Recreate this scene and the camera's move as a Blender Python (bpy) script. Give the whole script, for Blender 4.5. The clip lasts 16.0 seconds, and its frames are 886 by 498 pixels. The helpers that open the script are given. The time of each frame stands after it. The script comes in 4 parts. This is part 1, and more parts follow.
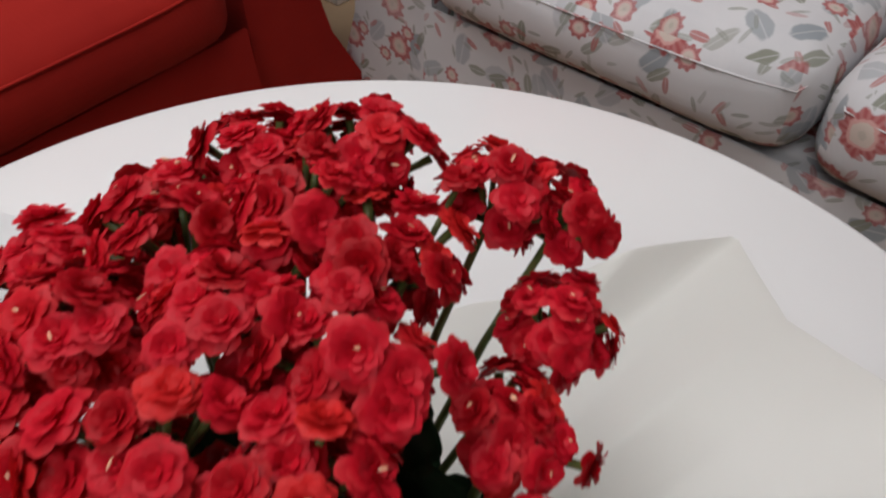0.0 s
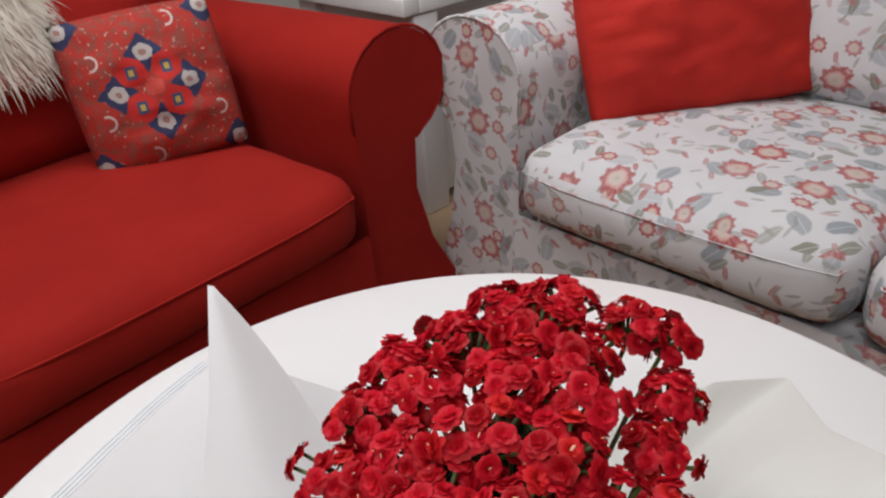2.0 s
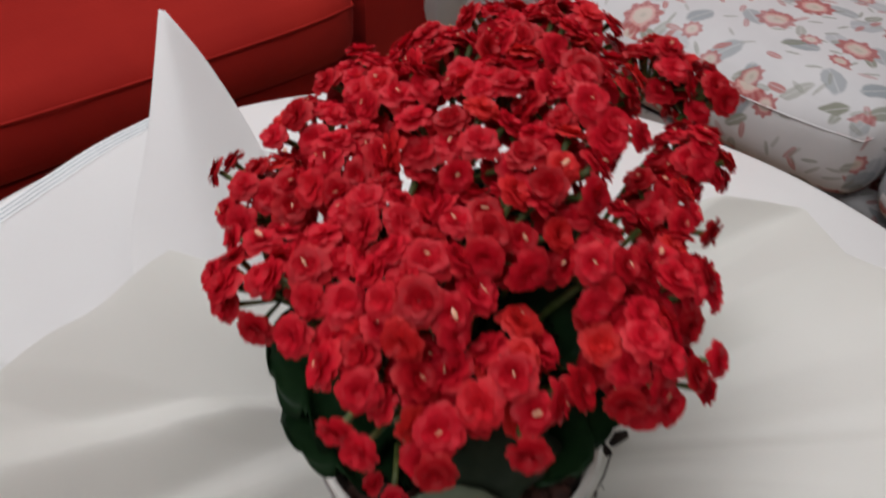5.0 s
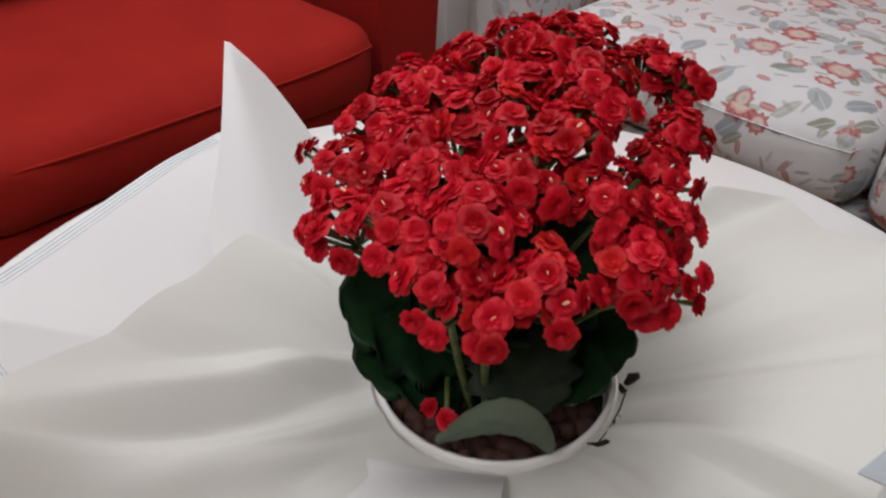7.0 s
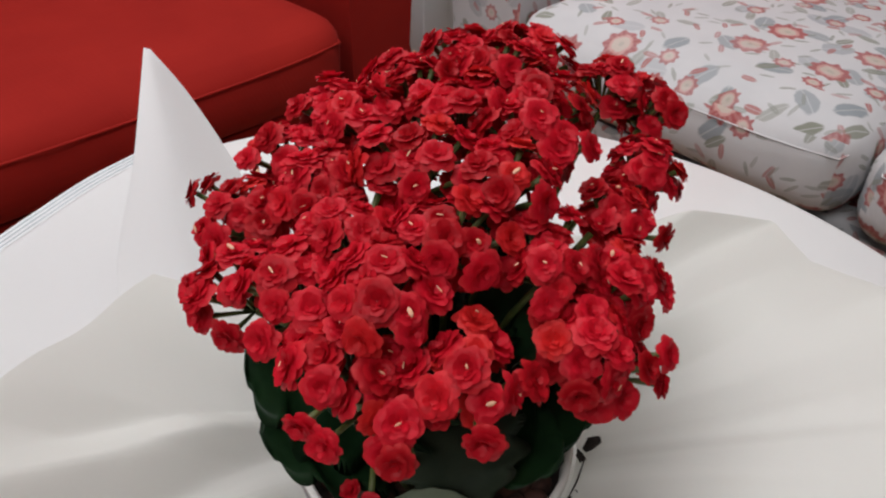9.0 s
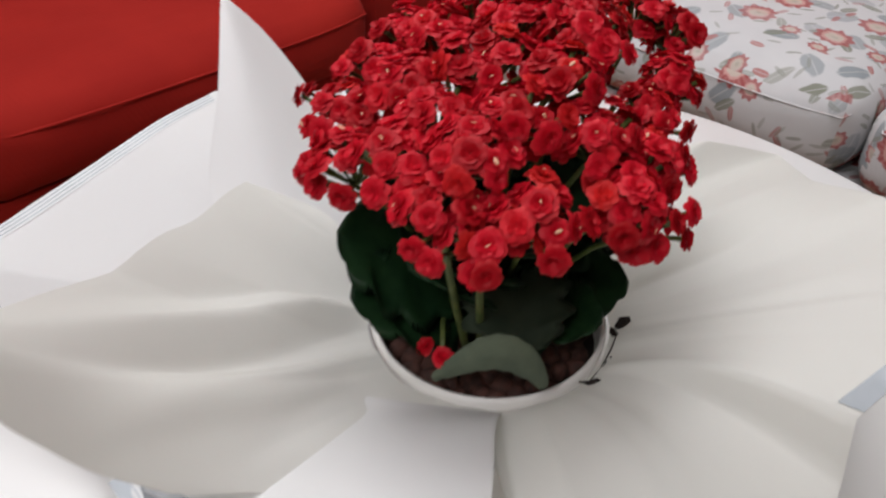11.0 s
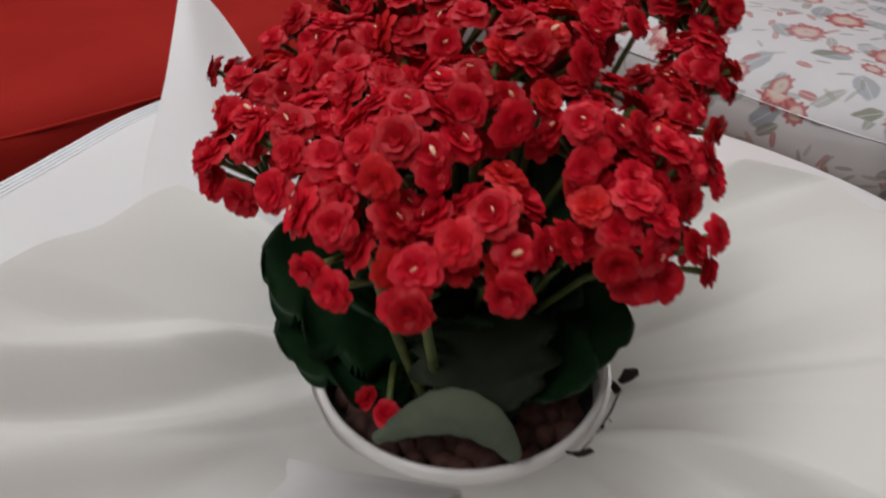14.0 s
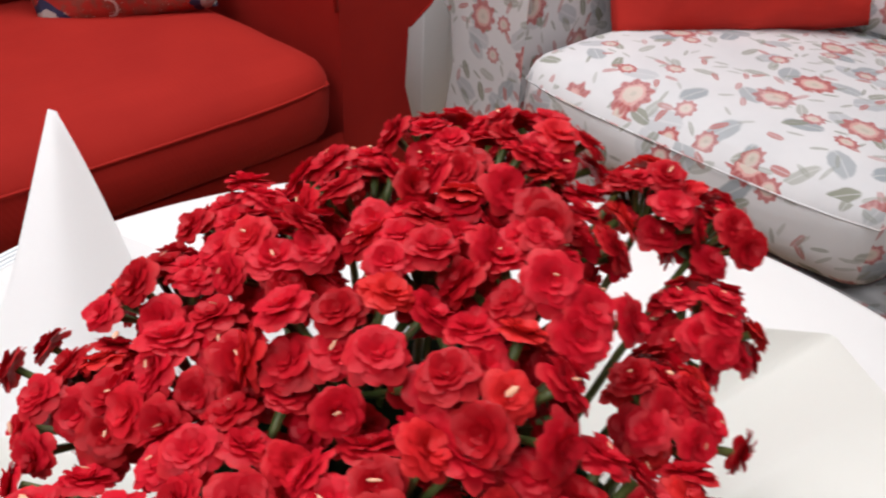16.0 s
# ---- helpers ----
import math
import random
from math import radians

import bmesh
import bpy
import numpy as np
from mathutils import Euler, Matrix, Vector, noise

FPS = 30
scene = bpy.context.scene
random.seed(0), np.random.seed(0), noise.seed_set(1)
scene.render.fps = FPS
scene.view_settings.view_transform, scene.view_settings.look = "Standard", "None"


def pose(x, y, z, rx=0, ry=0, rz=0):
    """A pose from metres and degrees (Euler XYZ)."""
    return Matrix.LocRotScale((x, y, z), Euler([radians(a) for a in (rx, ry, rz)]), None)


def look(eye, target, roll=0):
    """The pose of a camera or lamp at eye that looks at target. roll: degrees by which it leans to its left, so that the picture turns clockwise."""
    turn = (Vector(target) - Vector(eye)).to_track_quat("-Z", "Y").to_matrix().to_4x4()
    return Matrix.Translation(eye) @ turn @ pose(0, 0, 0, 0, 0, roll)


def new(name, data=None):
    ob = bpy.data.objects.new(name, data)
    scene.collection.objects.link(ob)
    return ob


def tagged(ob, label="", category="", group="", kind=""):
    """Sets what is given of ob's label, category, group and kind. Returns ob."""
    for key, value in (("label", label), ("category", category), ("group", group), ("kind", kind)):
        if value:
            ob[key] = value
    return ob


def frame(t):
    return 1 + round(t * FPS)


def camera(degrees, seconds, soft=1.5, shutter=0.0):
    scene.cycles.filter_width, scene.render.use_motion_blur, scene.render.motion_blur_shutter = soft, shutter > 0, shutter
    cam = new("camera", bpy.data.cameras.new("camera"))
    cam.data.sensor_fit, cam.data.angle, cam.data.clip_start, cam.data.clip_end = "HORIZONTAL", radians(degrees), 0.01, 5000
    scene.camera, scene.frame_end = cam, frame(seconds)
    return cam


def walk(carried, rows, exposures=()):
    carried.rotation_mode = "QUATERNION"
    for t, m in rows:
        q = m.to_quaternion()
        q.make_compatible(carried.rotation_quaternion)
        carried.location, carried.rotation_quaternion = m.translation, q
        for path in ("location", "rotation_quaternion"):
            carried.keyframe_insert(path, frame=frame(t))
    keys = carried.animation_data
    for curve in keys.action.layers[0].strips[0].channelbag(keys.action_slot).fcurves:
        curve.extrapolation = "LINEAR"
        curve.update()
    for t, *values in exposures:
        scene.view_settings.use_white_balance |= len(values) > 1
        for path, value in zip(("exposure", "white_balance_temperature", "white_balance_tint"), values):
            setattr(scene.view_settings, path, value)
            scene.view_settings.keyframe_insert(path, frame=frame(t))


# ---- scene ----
cam = camera(63.61, 16.0, 2.2, 0.4)
PATH = [
    (0, (0.0629, -0.0846, 0.9199), (0.0354, 0.6101, 0.2012), -0.08),
    (0.5, (0.0633, -0.1387, 0.9212), (0.0238, 0.5652, 0.2120), -1.57),
    (1, (0.0445, -0.2033, 0.9306), (-0.0343, 0.5454, 0.2724), -1.73),
    (1.5, (0.0200, -0.2349, 0.9905), (-0.1009, 0.5880, 0.4355), -4.42),
    (2, (0.0124, -0.2608, 1.0258), (-0.1050, 0.5954, 0.5226), -4.28),
    (2.5, (0.0337, -0.3070, 1.0509), (-0.0403, 0.5604, 0.5587), -2.81),
    (3, (0.0373, -0.3514, 1.0101), (-0.0424, 0.4771, 0.4558), -1.62),
    (3.5, (0.0332, -0.3990, 0.9915), (-0.0417, 0.4152, 0.4158), 0.82),
    (4, (0.0215, -0.3852, 0.9424), (-0.0654, 0.3834, 0.3086), 1.55),
    (4.5, (0.0285, -0.3209, 0.9190), (-0.0489, 0.4305, 0.2637), 2.62),
    (5, (0.0185, -0.2415, 0.9205), (-0.0800, 0.5127, 0.2713), 3.04),
    (5.2, (0.0136, -0.2223, 0.9050), (-0.1070, 0.5519, 0.2836), 2.28),
    (7.3, (0.0150, -0.3580, 0.9370), (-0.2210, 1.2280, -0.2590), 0.70),
    (7.5, (0.0080, -0.3710, 0.9390), (-0.2300, 1.2180, -0.2520), 1.00),
    (8, (0.0230, -0.3430, 0.9450), (-0.1730, 1.2680, -0.2240), 1.40),
    (8.2, (0.0360, -0.3160, 0.9420), (-0.1240, 1.2890, -0.2400), 1.50),
    (10.3, (0.0265, -0.2397, 0.9044), (-0.1205, 0.5150, 0.2649), 1.16),
    (10.5, (0.0234, -0.2713, 0.9142), (-0.0860, 0.4829, 0.2667), 2.70),
    (11, (0.0172, -0.3489, 0.9226), (-0.0902, 0.4253, 0.2989), 1.08),
    (11.5, (-0.0129, -0.4207, 0.9103), (-0.1818, 0.3437, 0.2880), 2.62),
    (12, (-0.0001, -0.4550, 0.8711), (-0.1572, 0.3132, 0.2505), 2.68),
    (12.5, (0.0262, -0.4589, 0.8420), (-0.1006, 0.3285, 0.2387), 1.76),
    (13, (0.0449, -0.4161, 0.8508), (-0.0534, 0.3920, 0.2700), 1.58),
    (13.5, (0.0600, -0.3320, 0.8620), (-0.1910, 1.2700, -0.3090), 2.20),
    (14, (0.0440, -0.2730, 0.8660), (-0.2730, 1.3050, -0.3210), 1.10),
    (14.5, (0.0270, -0.2040, 0.8600), (-0.3180, 1.3520, -0.3490), 0.60),
    (15, (0.0063, -0.1507, 0.8689), (-0.1363, 0.6302, 0.2607), 1.85),
    (15.5, (0.0092, -0.1247, 0.8834), (-0.1271, 0.6789, 0.3040), 2.79),
    (16, (0.0304, -0.1350, 0.8969), (-0.0762, 0.6740, 0.3188), 2.58),
]
EXPOSURES = [(0, -0.14), (0.5, -0.1), (1, 0.08), (2, 0.05), (3.5, 0.05), (4, -0.02), (4.5, -0.12), (5, -0.15), (7.5, -0.05), (8.2, -0.08), (10.5, 0.22), (11, 0.1), (12, -0.22), (12.5, -0.28), (13, -0.31), (13.5, -0.36), (14, -0.2), (14.5, 0.0), (15, 0.26), (15.5, 0.42), (16, 0.5)]
walk(cam, [(t, look(eye, target, roll)) for t, eye, target, roll in PATH], EXPOSURES)

# ---- world and lamps ----
world = bpy.data.worlds.new("world")
scene.world = world
world.use_nodes = True
world.node_tree.nodes["Background"].inputs[0].default_value = (0.9, 0.93, 1.0, 1)
world.node_tree.nodes["Background"].inputs[1].default_value = 0.05


def area_lamp(name, where, target, watts, size, tint):
    data = bpy.data.lights.new(name, "AREA")
    data.shape, data.size, data.energy, data.color = "DISK", size, watts, tint
    ob = new(name, data)
    ob.matrix_world = look(where, target)
    return ob


LAMP_AT = (-0.40, 0.80, 2.36)
area_lamp("ceiling_lamp_light", LAMP_AT, (LAMP_AT[0], LAMP_AT[1], 0), 25, 1.5, (0.985, 0.98, 1.005))
# unseen fill lamp, added to lift the surfaces turned towards the camera
FILL_LAMP_AT = (-0.5, -1.3, 2.36)
area_lamp("added_fill_light", FILL_LAMP_AT, (FILL_LAMP_AT[0], FILL_LAMP_AT[1], 0), 17, 0.9, (0.985, 0.98, 1.005))

# ---- materials ----
class Val:
    """A socket of a node tree that takes part in arithmetic."""

    def __init__(self, tree, socket):
        self.tree, self.socket = tree, socket

    def _do(self, op, *others):
        node = self.tree.nodes.new("ShaderNodeMath")
        node.operation = op
        for slot, v in zip(node.inputs, (self, *others)):
            if isinstance(v, Val):
                self.tree.links.new(v.socket, slot)
            else:
                slot.default_value = v
        return Val(self.tree, node.outputs[0])

    def __add__(self, o): return self._do("ADD", o)
    def __sub__(self, o): return self._do("SUBTRACT", o)
    def __mul__(self, o): return self._do("MULTIPLY", o)
    def __truediv__(self, o): return self._do("DIVIDE", o)
    def less(self, o): return self._do("LESS_THAN", o)
    def more(self, o): return self._do("GREATER_THAN", o)
    def maxi(self, o): return self._do("MAXIMUM", o)
    def mini(self, o): return self._do("MINIMUM", o)
    def absolute(self): return self._do("ABSOLUTE")
    def cos(self): return self._do("COSINE")
    def sin(self): return self._do("SINE")
    def sqrt(self): return self._do("SQRT")
    def atan2(self, o): return self._do("ARCTAN2", o)
    def floor(self): return self._do("FLOOR")
    def fract(self): return self._do("FRACT")

    def step(self, lo, hi):
        """0 below lo, 1 above hi, smooth between."""
        node = self.tree.nodes.new("ShaderNodeMapRange")
        node.interpolation_type = "SMOOTHSTEP"
        self.tree.links.new(self.socket, node.inputs[0])
        node.inputs[1].default_value, node.inputs[2].default_value = lo, hi
        return Val(self.tree, node.outputs[0])


class Mat:
    """A material with a Principled shader and short ways to wire it."""

    def __init__(self, name, rough=0.6, metal=0.0):
        self.m = bpy.data.materials.new(name)
        self.m.use_nodes = True
        self.t = self.m.node_tree
        self.b = self.t.nodes["Principled BSDF"]
        self.b.inputs["Roughness"].default_value, self.b.inputs["Metallic"].default_value = rough, metal
        self._coord = None

    def coord(self, which="Object"):
        if self._coord is None:
            self._coord = self.t.nodes.new("ShaderNodeTexCoord")
        return self._coord.outputs[which]

    def link(self, a, b):
        self.t.links.new(a.socket if isinstance(a, Val) else a, b)

    def xyz(self, vec):
        n = self.t.nodes.new("ShaderNodeSeparateXYZ")
        self.link(vec, n.inputs[0])
        return [Val(self.t, o) for o in n.outputs]

    def vec(self, x, y, z=0.0):
        n = self.t.nodes.new("ShaderNodeCombineXYZ")
        for s, v in zip(n.inputs, (x, y, z)):
            if isinstance(v, Val):
                self.link(v, s)
            else:
                s.default_value = v
        return n.outputs[0]

    def noise(self, scale, detail=4.0, vec=None, rough=0.55):
        n = self.t.nodes.new("ShaderNodeTexNoise")
        self.link(vec or self.coord(), n.inputs["Vector"])
        n.inputs["Scale"].default_value, n.inputs["Detail"].default_value, n.inputs["Roughness"].default_value = scale, detail, rough
        return Val(self.t, n.outputs["Fac"])

    def cells(self, vec, scale, randomness):
        """A 2D Voronoi: offset from the cell's own point in cells, and three random values."""
        n = self.t.nodes.new("ShaderNodeTexVoronoi")
        n.voronoi_dimensions = "2D"
        n.inputs["Scale"].default_value, n.inputs["Randomness"].default_value = scale, randomness
        self.link(vec, n.inputs["Vector"])
        px, py, _ = self.xyz(n.outputs["Position"])
        x, y, _ = self.xyz(vec)
        return x - px, y - py, self.xyz(n.outputs["Color"])

    def mix(self, fac, a, b):
        n = self.t.nodes.new("ShaderNodeMix")
        n.data_type = "RGBA"
        for slot, v in ((n.inputs[0], fac), (n.inputs[6], a), (n.inputs[7], b)):
            if isinstance(v, tuple):
                slot.default_value = (*v, 1)
            elif isinstance(v, float):
                slot.default_value = v
            else:
                self.link(v, slot)
        return n.outputs[2]

    def colour(self, c):
        if isinstance(c, tuple):
            self.b.inputs["Base Color"].default_value = (*c, 1)
        else:
            self.link(c, self.b.inputs["Base Color"])
        return self

    def bump(self, height, strength=0.2, distance=0.002):
        n = self.t.nodes.new("ShaderNodeBump")
        n.inputs["Strength"].default_value, n.inputs["Distance"].default_value = strength, distance
        self.link(height, n.inputs["Height"])
        self.link(n.outputs[0], self.b.inputs["Normal"])
        return self

    def rand(self):
        return Val(self.t, self.t.nodes.new("ShaderNodeObjectInfo").outputs["Random"])


def mottled(name, a, b, scale, rough=0.6, fine=0.0, fine_strength=0.2, metal=0.0):
    m = Mat(name, rough, metal)
    m.colour(m.mix(m.noise(scale).step(0.3, 0.7), a, b))
    if fine:
        m.bump(m.noise(fine, 3.0), fine_strength, 0.001)
    return m


def weave(m, strength=0.25, scale=700.0, wrinkle=9.0):
    """Fine cloth threads and soft creases as relief."""
    x, y, z = m.xyz(m.coord())
    threads = (x * scale + z * scale * 0.4).sin() * 0.04 + (y * scale - z * scale * 0.6).sin() * 0.04
    return m.bump(m.noise(wrinkle, 3.0) * 2.0 + threads + m.noise(160.0, 2.0) * 0.1, strength, 0.006)


def red_cloth():
    m = Mat("red_cotton", 0.85)
    m.b.inputs["Sheen Weight"].default_value = 0.02
    m.b.inputs["Sheen Tint"].default_value = (1.0, 0.35, 0.3, 1)
    m.b.inputs["Specular IOR Level"].default_value = 0.2
    m.colour(m.mix(m.noise(5.0).step(0.25, 0.75), (0.27, 0.0085, 0.0055), (0.32, 0.0125, 0.0075)))
    weave(m, 0.2)
    return m


def floral_cloth():
    m = Mat("floral_cotton", 0.85)
    uv = m.coord("UV")
    ground = m.mix(m.noise(7.0).step(0.3, 0.7), (0.585, 0.585, 0.60), (0.64, 0.635, 0.645))
    wob = m.noise(70.0, 3.0) - 0.5
    col = ground
    # pale shadow leaves
    for scale, rnd, share, a, b, tone in ((9.0, 0.9, 0.60, 0.28, 0.17, (0.38, 0.40, 0.43)), (12.0, 1.0, 0.62, 0.33, 0.20, (0.25, 0.285, 0.31)),
                                          (17.0, 1.0, 0.50, 0.36, 0.15, (0.21, 0.22, 0.165)), (24.0, 1.0, 0.40, 0.36, 0.12, (0.42, 0.15, 0.14)), (30.0, 1.0, 0.5, 0.40, 0.09, (0.27, 0.28, 0.24))):
        shifted = m.t.nodes.new("ShaderNodeVectorMath")
        shifted.operation = "ADD"
        shifted.inputs[1].default_value = (scale * 0.37, scale * 0.61, 0)
        m.link(uv, shifted.inputs[0])
        dx, dy, (r1, r2, r3) = m.cells(shifted.outputs[0], scale, rnd)
        ang = r2 * 6.283
        u = (dx * ang.cos() + dy * ang.sin()) * scale
        v = (dy * ang.cos() - dx * ang.sin()) * scale
        d = ((u / a) * (u / a) + (v / b) * (v / b)).sqrt() + wob * 0.5
        inside = (d.step(0.85, 1.05) * -1.0 + 1.0) * r1.less(share)
        vein = (v.absolute() * -1.0 + 0.02).step(0.0, 0.015) * 0.5
        col = m.mix(inside * (r3 * 0.45 + 0.45) * (vein * -1.0 + 1.0), col, tone)
    # open blooms in two sizes
    for scale, rnd, share, size in ((14.0, 1.0, 0.42, 0.26), (7.2, 0.85, 0.72, 0.25)):
        dx, dy, (r1, r2, r3) = m.cells(uv, scale, rnd)
        dx, dy = dx * scale, dy * (scale * 1.05)
        rad = (dx * dx + dy * dy).sqrt() / size
        ang = dy.atan2(dx) + r2 * 6.283
        edge = rad / ((ang * 9.0).cos() * 0.10 + 0.88) + wob * 0.35
        on = (edge.step(0.92, 1.06) * -1.0 + 1.0) * r1.less(share)
        petals = (ang * 18.0).cos() * 0.25 + 0.75
        outer = m.mix(petals, (0.52, 0.24, 0.23), (0.36, 0.075, 0.075))
        ring = m.mix((rad + wob * 0.4).step(0.52, 0.62), (0.60, 0.33, 0.30), outer)
        ring = m.mix((rad + wob * 0.3).step(0.40, 0.46), (0.58, 0.48, 0.42), ring)
        ring = m.mix((rad + wob * 0.3).step(0.10, 0.2), (0.48, 0.42, 0.36), ring)
        col = m.mix(on * (r3 * 0.25 + 0.75), col, ring)
    m.colour(col)
    weave(m, 0.16, 700.0, 11.0)
    return m


def kilim_cloth():
    m = Mat("printed_cushion_cotton", 0.85)
    x, y, _ = m.xyz(m.coord("UV"))
    noise_a = m.noise(55.0, 3.0)
    field = m.mix(noise_a.step(0.42, 0.62), (0.40, 0.024, 0.015), (0.25, 0.052, 0.036))
    field = m.mix(m.noise(120.0, 2.0).step(0.64, 0.70), field, (0.42, 0.33, 0.28))
    px, py = x - 0.5, y - 0.5
    wob = (m.noise(60.0, 2.0) - 0.5) * 0.05
    # dark blue lozenges on the axes, with pale rosettes
    def spot(cx, cy):
        ax, ay = px - cx, py - cy
        return (ax * ax + ay * ay).sqrt()
    col = field
    for cx, cy in ((0.225, 0), (-0.225, 0), (0, 0.225), (0, -0.225), (0.45, 0.45), (-0.45, 0.45), (0.45, -0.45), (-0.45, -0.45)):
        lozenge = (px - cx).absolute() + (py - cy).absolute() + wob
        col = m.mix(lozenge.less(0.125), col, (0.025, 0.03, 0.085))
        col = m.mix((spot(cx, cy) + wob).less(0.055), col, (0.42, 0.38, 0.36))
        col = m.mix((spot(cx, cy) + wob).less(0.022), col, (0.30, 0.16, 0.14))
    for cx, cy in ((-0.33, 0.22), (-0.34, -0.16), (0.20, 0.40), (-0.12, -0.42), (0.36, -0.22)):
        ring = ((spot(cx, cy) - 0.045).absolute() * -1.0 + 0.010).step(0.0, 0.006) * (px - cx).more(-0.01)
        col = m.mix(ring, col, (0.55, 0.45, 0.42))
    # four red petals on the diagonals
    for cx, cy in ((0.112, 0.112), (-0.112, 0.112), (0.112, -0.112), (-0.112, -0.112)):
        col = m.mix((spot(cx, cy) + wob).less(0.095), col, (0.50, 0.02, 0.015))
        box = (px - cx).absolute().maxi((py - cy).absolute() * 0.8)
        col = m.mix(box.less(0.033), col, (0.05, 0.06, 0.13))
        col = m.mix(box.less(0.016), col, (0.45, 0.33, 0.08))
    col = m.mix((spot(0, 0) + wob).less(0.06), col, (0.52, 0.06, 0.045))
    m.colour(col)
    weave(m, 0.2)
    return m


def petal_mat():
    m = Mat("red_petal", 0.5)
    gx, gy, gz = m.xyz(m.coord())
    rad = (gx * gx + gy * gy).sqrt()
    r = m.rand()
    base = m.mix(r.step(0.0, 0.55), (0.44, 0.004, 0.011), (0.68, 0.010, 0.030))
    base = m.mix(r.step(0.80, 1.0) * 0.55, base, (0.74, 0.034, 0.018))
    streak = m.noise(420.0, 3.0).step(0.35, 0.75)
    base = m.mix(streak * 0.25, base, (0.42, 0.003, 0.010))
    base = m.mix(rad.step(0.0062, 0.0092) * 0.35, base, (0.80, 0.07, 0.07))
    m.colour(base)
    m.b.inputs["Specular IOR Level"].default_value = 0.22
    thin = m.t.nodes.new("ShaderNodeBsdfTranslucent")
    m.link(base, thin.inputs[0])
    both = m.t.nodes.new("ShaderNodeMixShader")
    both.inputs[0].default_value = 0.30
    m.link(m.b.outputs[0], both.inputs[1])
    m.link(thin.outputs[0], both.inputs[2])
    m.link(both.outputs[0], m.t.nodes["Material Output"].inputs[0])
    return m.bump(m.noise(600.0, 2.0), 0.25, 0.0005)


def paper_mat(name, a, b, back, thin):
    m = Mat(name, 0.55)
    m.colour(m.mix(m.noise(6.0).step(0.35, 0.7), a, b))
    m.b.inputs["Transmission Weight"].default_value = 0.0
    out = m.t.nodes["Material Output"]
    glow = m.t.nodes.new("ShaderNodeBsdfTranslucent")
    glow.inputs[0].default_value = (*back, 1)
    both = m.t.nodes.new("ShaderNodeMixShader")
    both.inputs[0].default_value = thin
    m.link(m.b.outputs[0], both.inputs[1])
    m.link(glow.outputs[0], both.inputs[2])
    m.link(both.outputs[0], out.inputs[0])
    return m.bump(m.noise(14.0, 5.0) + m.noise(260.0, 2.0) * 0.06, 0.25, 0.004)


def leaf_mat(name, dark, light, rough=0.42):
    m = Mat(name, rough)
    m.colour(m.mix(m.noise(45.0).step(0.3, 0.75), dark, light))
    m.b.inputs["Specular IOR Level"].default_value = 0.15
    return m.bump(m.noise(130.0), 0.25, 0.0012)


RED, FLORAL, KILIM, PETAL = red_cloth(), floral_cloth(), kilim_cloth(), petal_mat()
PAPER = paper_mat("cream_wrapping_paper", (0.865, 0.865, 0.85), (0.885, 0.885, 0.875), (0.90, 0.895, 0.84), 0.5)
FILM = paper_mat("white_wrapping_paper", (0.86, 0.86, 0.865), (0.885, 0.885, 0.885), (0.90, 0.90, 0.90), 0.55)
FLAP = paper_mat("white_flap_paper", (0.86, 0.86, 0.87), (0.89, 0.89, 0.89), (0.88, 0.88, 0.87), 0.36)
SCARLET = mottled("scarlet_cushion_cotton", (0.44, 0.011, 0.005), (0.52, 0.016, 0.007), 6.0, 0.85)
weave(SCARLET, 0.18, 600.0, 9.0)
TABLE_WHITE = mottled("white_table_lacquer", (0.80, 0.80, 0.80), (0.83, 0.83, 0.825), 3.0, 0.28, 300.0, 0.02)
WHITE_PAINT = mottled("white_paint", (0.83, 0.83, 0.83), (0.86, 0.86, 0.86), 5.0, 0.4, 90.0, 0.05)
CERAMIC = mottled("white_pot_ceramic", (0.78, 0.76, 0.73), (0.82, 0.80, 0.78), 20.0, 0.3, 200.0, 0.05)
LEAF = leaf_mat("dark_green_leaf", (0.006, 0.020, 0.008), (0.014, 0.040, 0.014))
LEAF_DULL = leaf_mat("dull_green_leaf", (0.020, 0.030, 0.018), (0.034, 0.046, 0.028), 0.6)
LEAF_BACK = leaf_mat("grey_green_leaf", (0.085, 0.105, 0.075), (0.12, 0.145, 0.10), 0.55)
STEM = mottled("green_stem", (0.055, 0.085, 0.018), (0.12, 0.145, 0.040), 80.0, 0.5)
PEBBLE = mottled("clay_pebble_brown", (0.035, 0.014, 0.010), (0.09, 0.032, 0.022), 120.0, 0.8, 500.0, 0.5)
SOIL = mottled("dark_soil", (0.010, 0.007, 0.006), (0.03, 0.018, 0.013), 150.0, 0.95, 400.0, 0.8)
TAPE = mottled("grey_ribbon_tape", (0.36, 0.39, 0.42), (0.46, 0.50, 0.54), 25.0, 0.3)
BORDER = mottled("pale_grey_border", (0.70, 0.71, 0.72), (0.75, 0.76, 0.77), 30.0, 0.5)
TAPE_MARK = mottled("pale_tape_print", (0.62, 0.65, 0.68), (0.70, 0.72, 0.75), 40.0, 0.4)
# for pale flower hearts, and for petal highlights built as small specks
HEART_GLINT = mottled("pale_heart_and_glint", (0.75, 0.36, 0.20), (0.85, 0.55, 0.42), 300.0, 0.5)
FLOOR_WOOD = mottled("oak_floor", (0.30, 0.20, 0.12), (0.40, 0.28, 0.17), 3.0, 0.45, 60.0, 0.1)
WALL = mottled("wall_plaster", (0.74, 0.73, 0.71), (0.78, 0.77, 0.75), 2.0, 0.9, 120.0, 0.15)
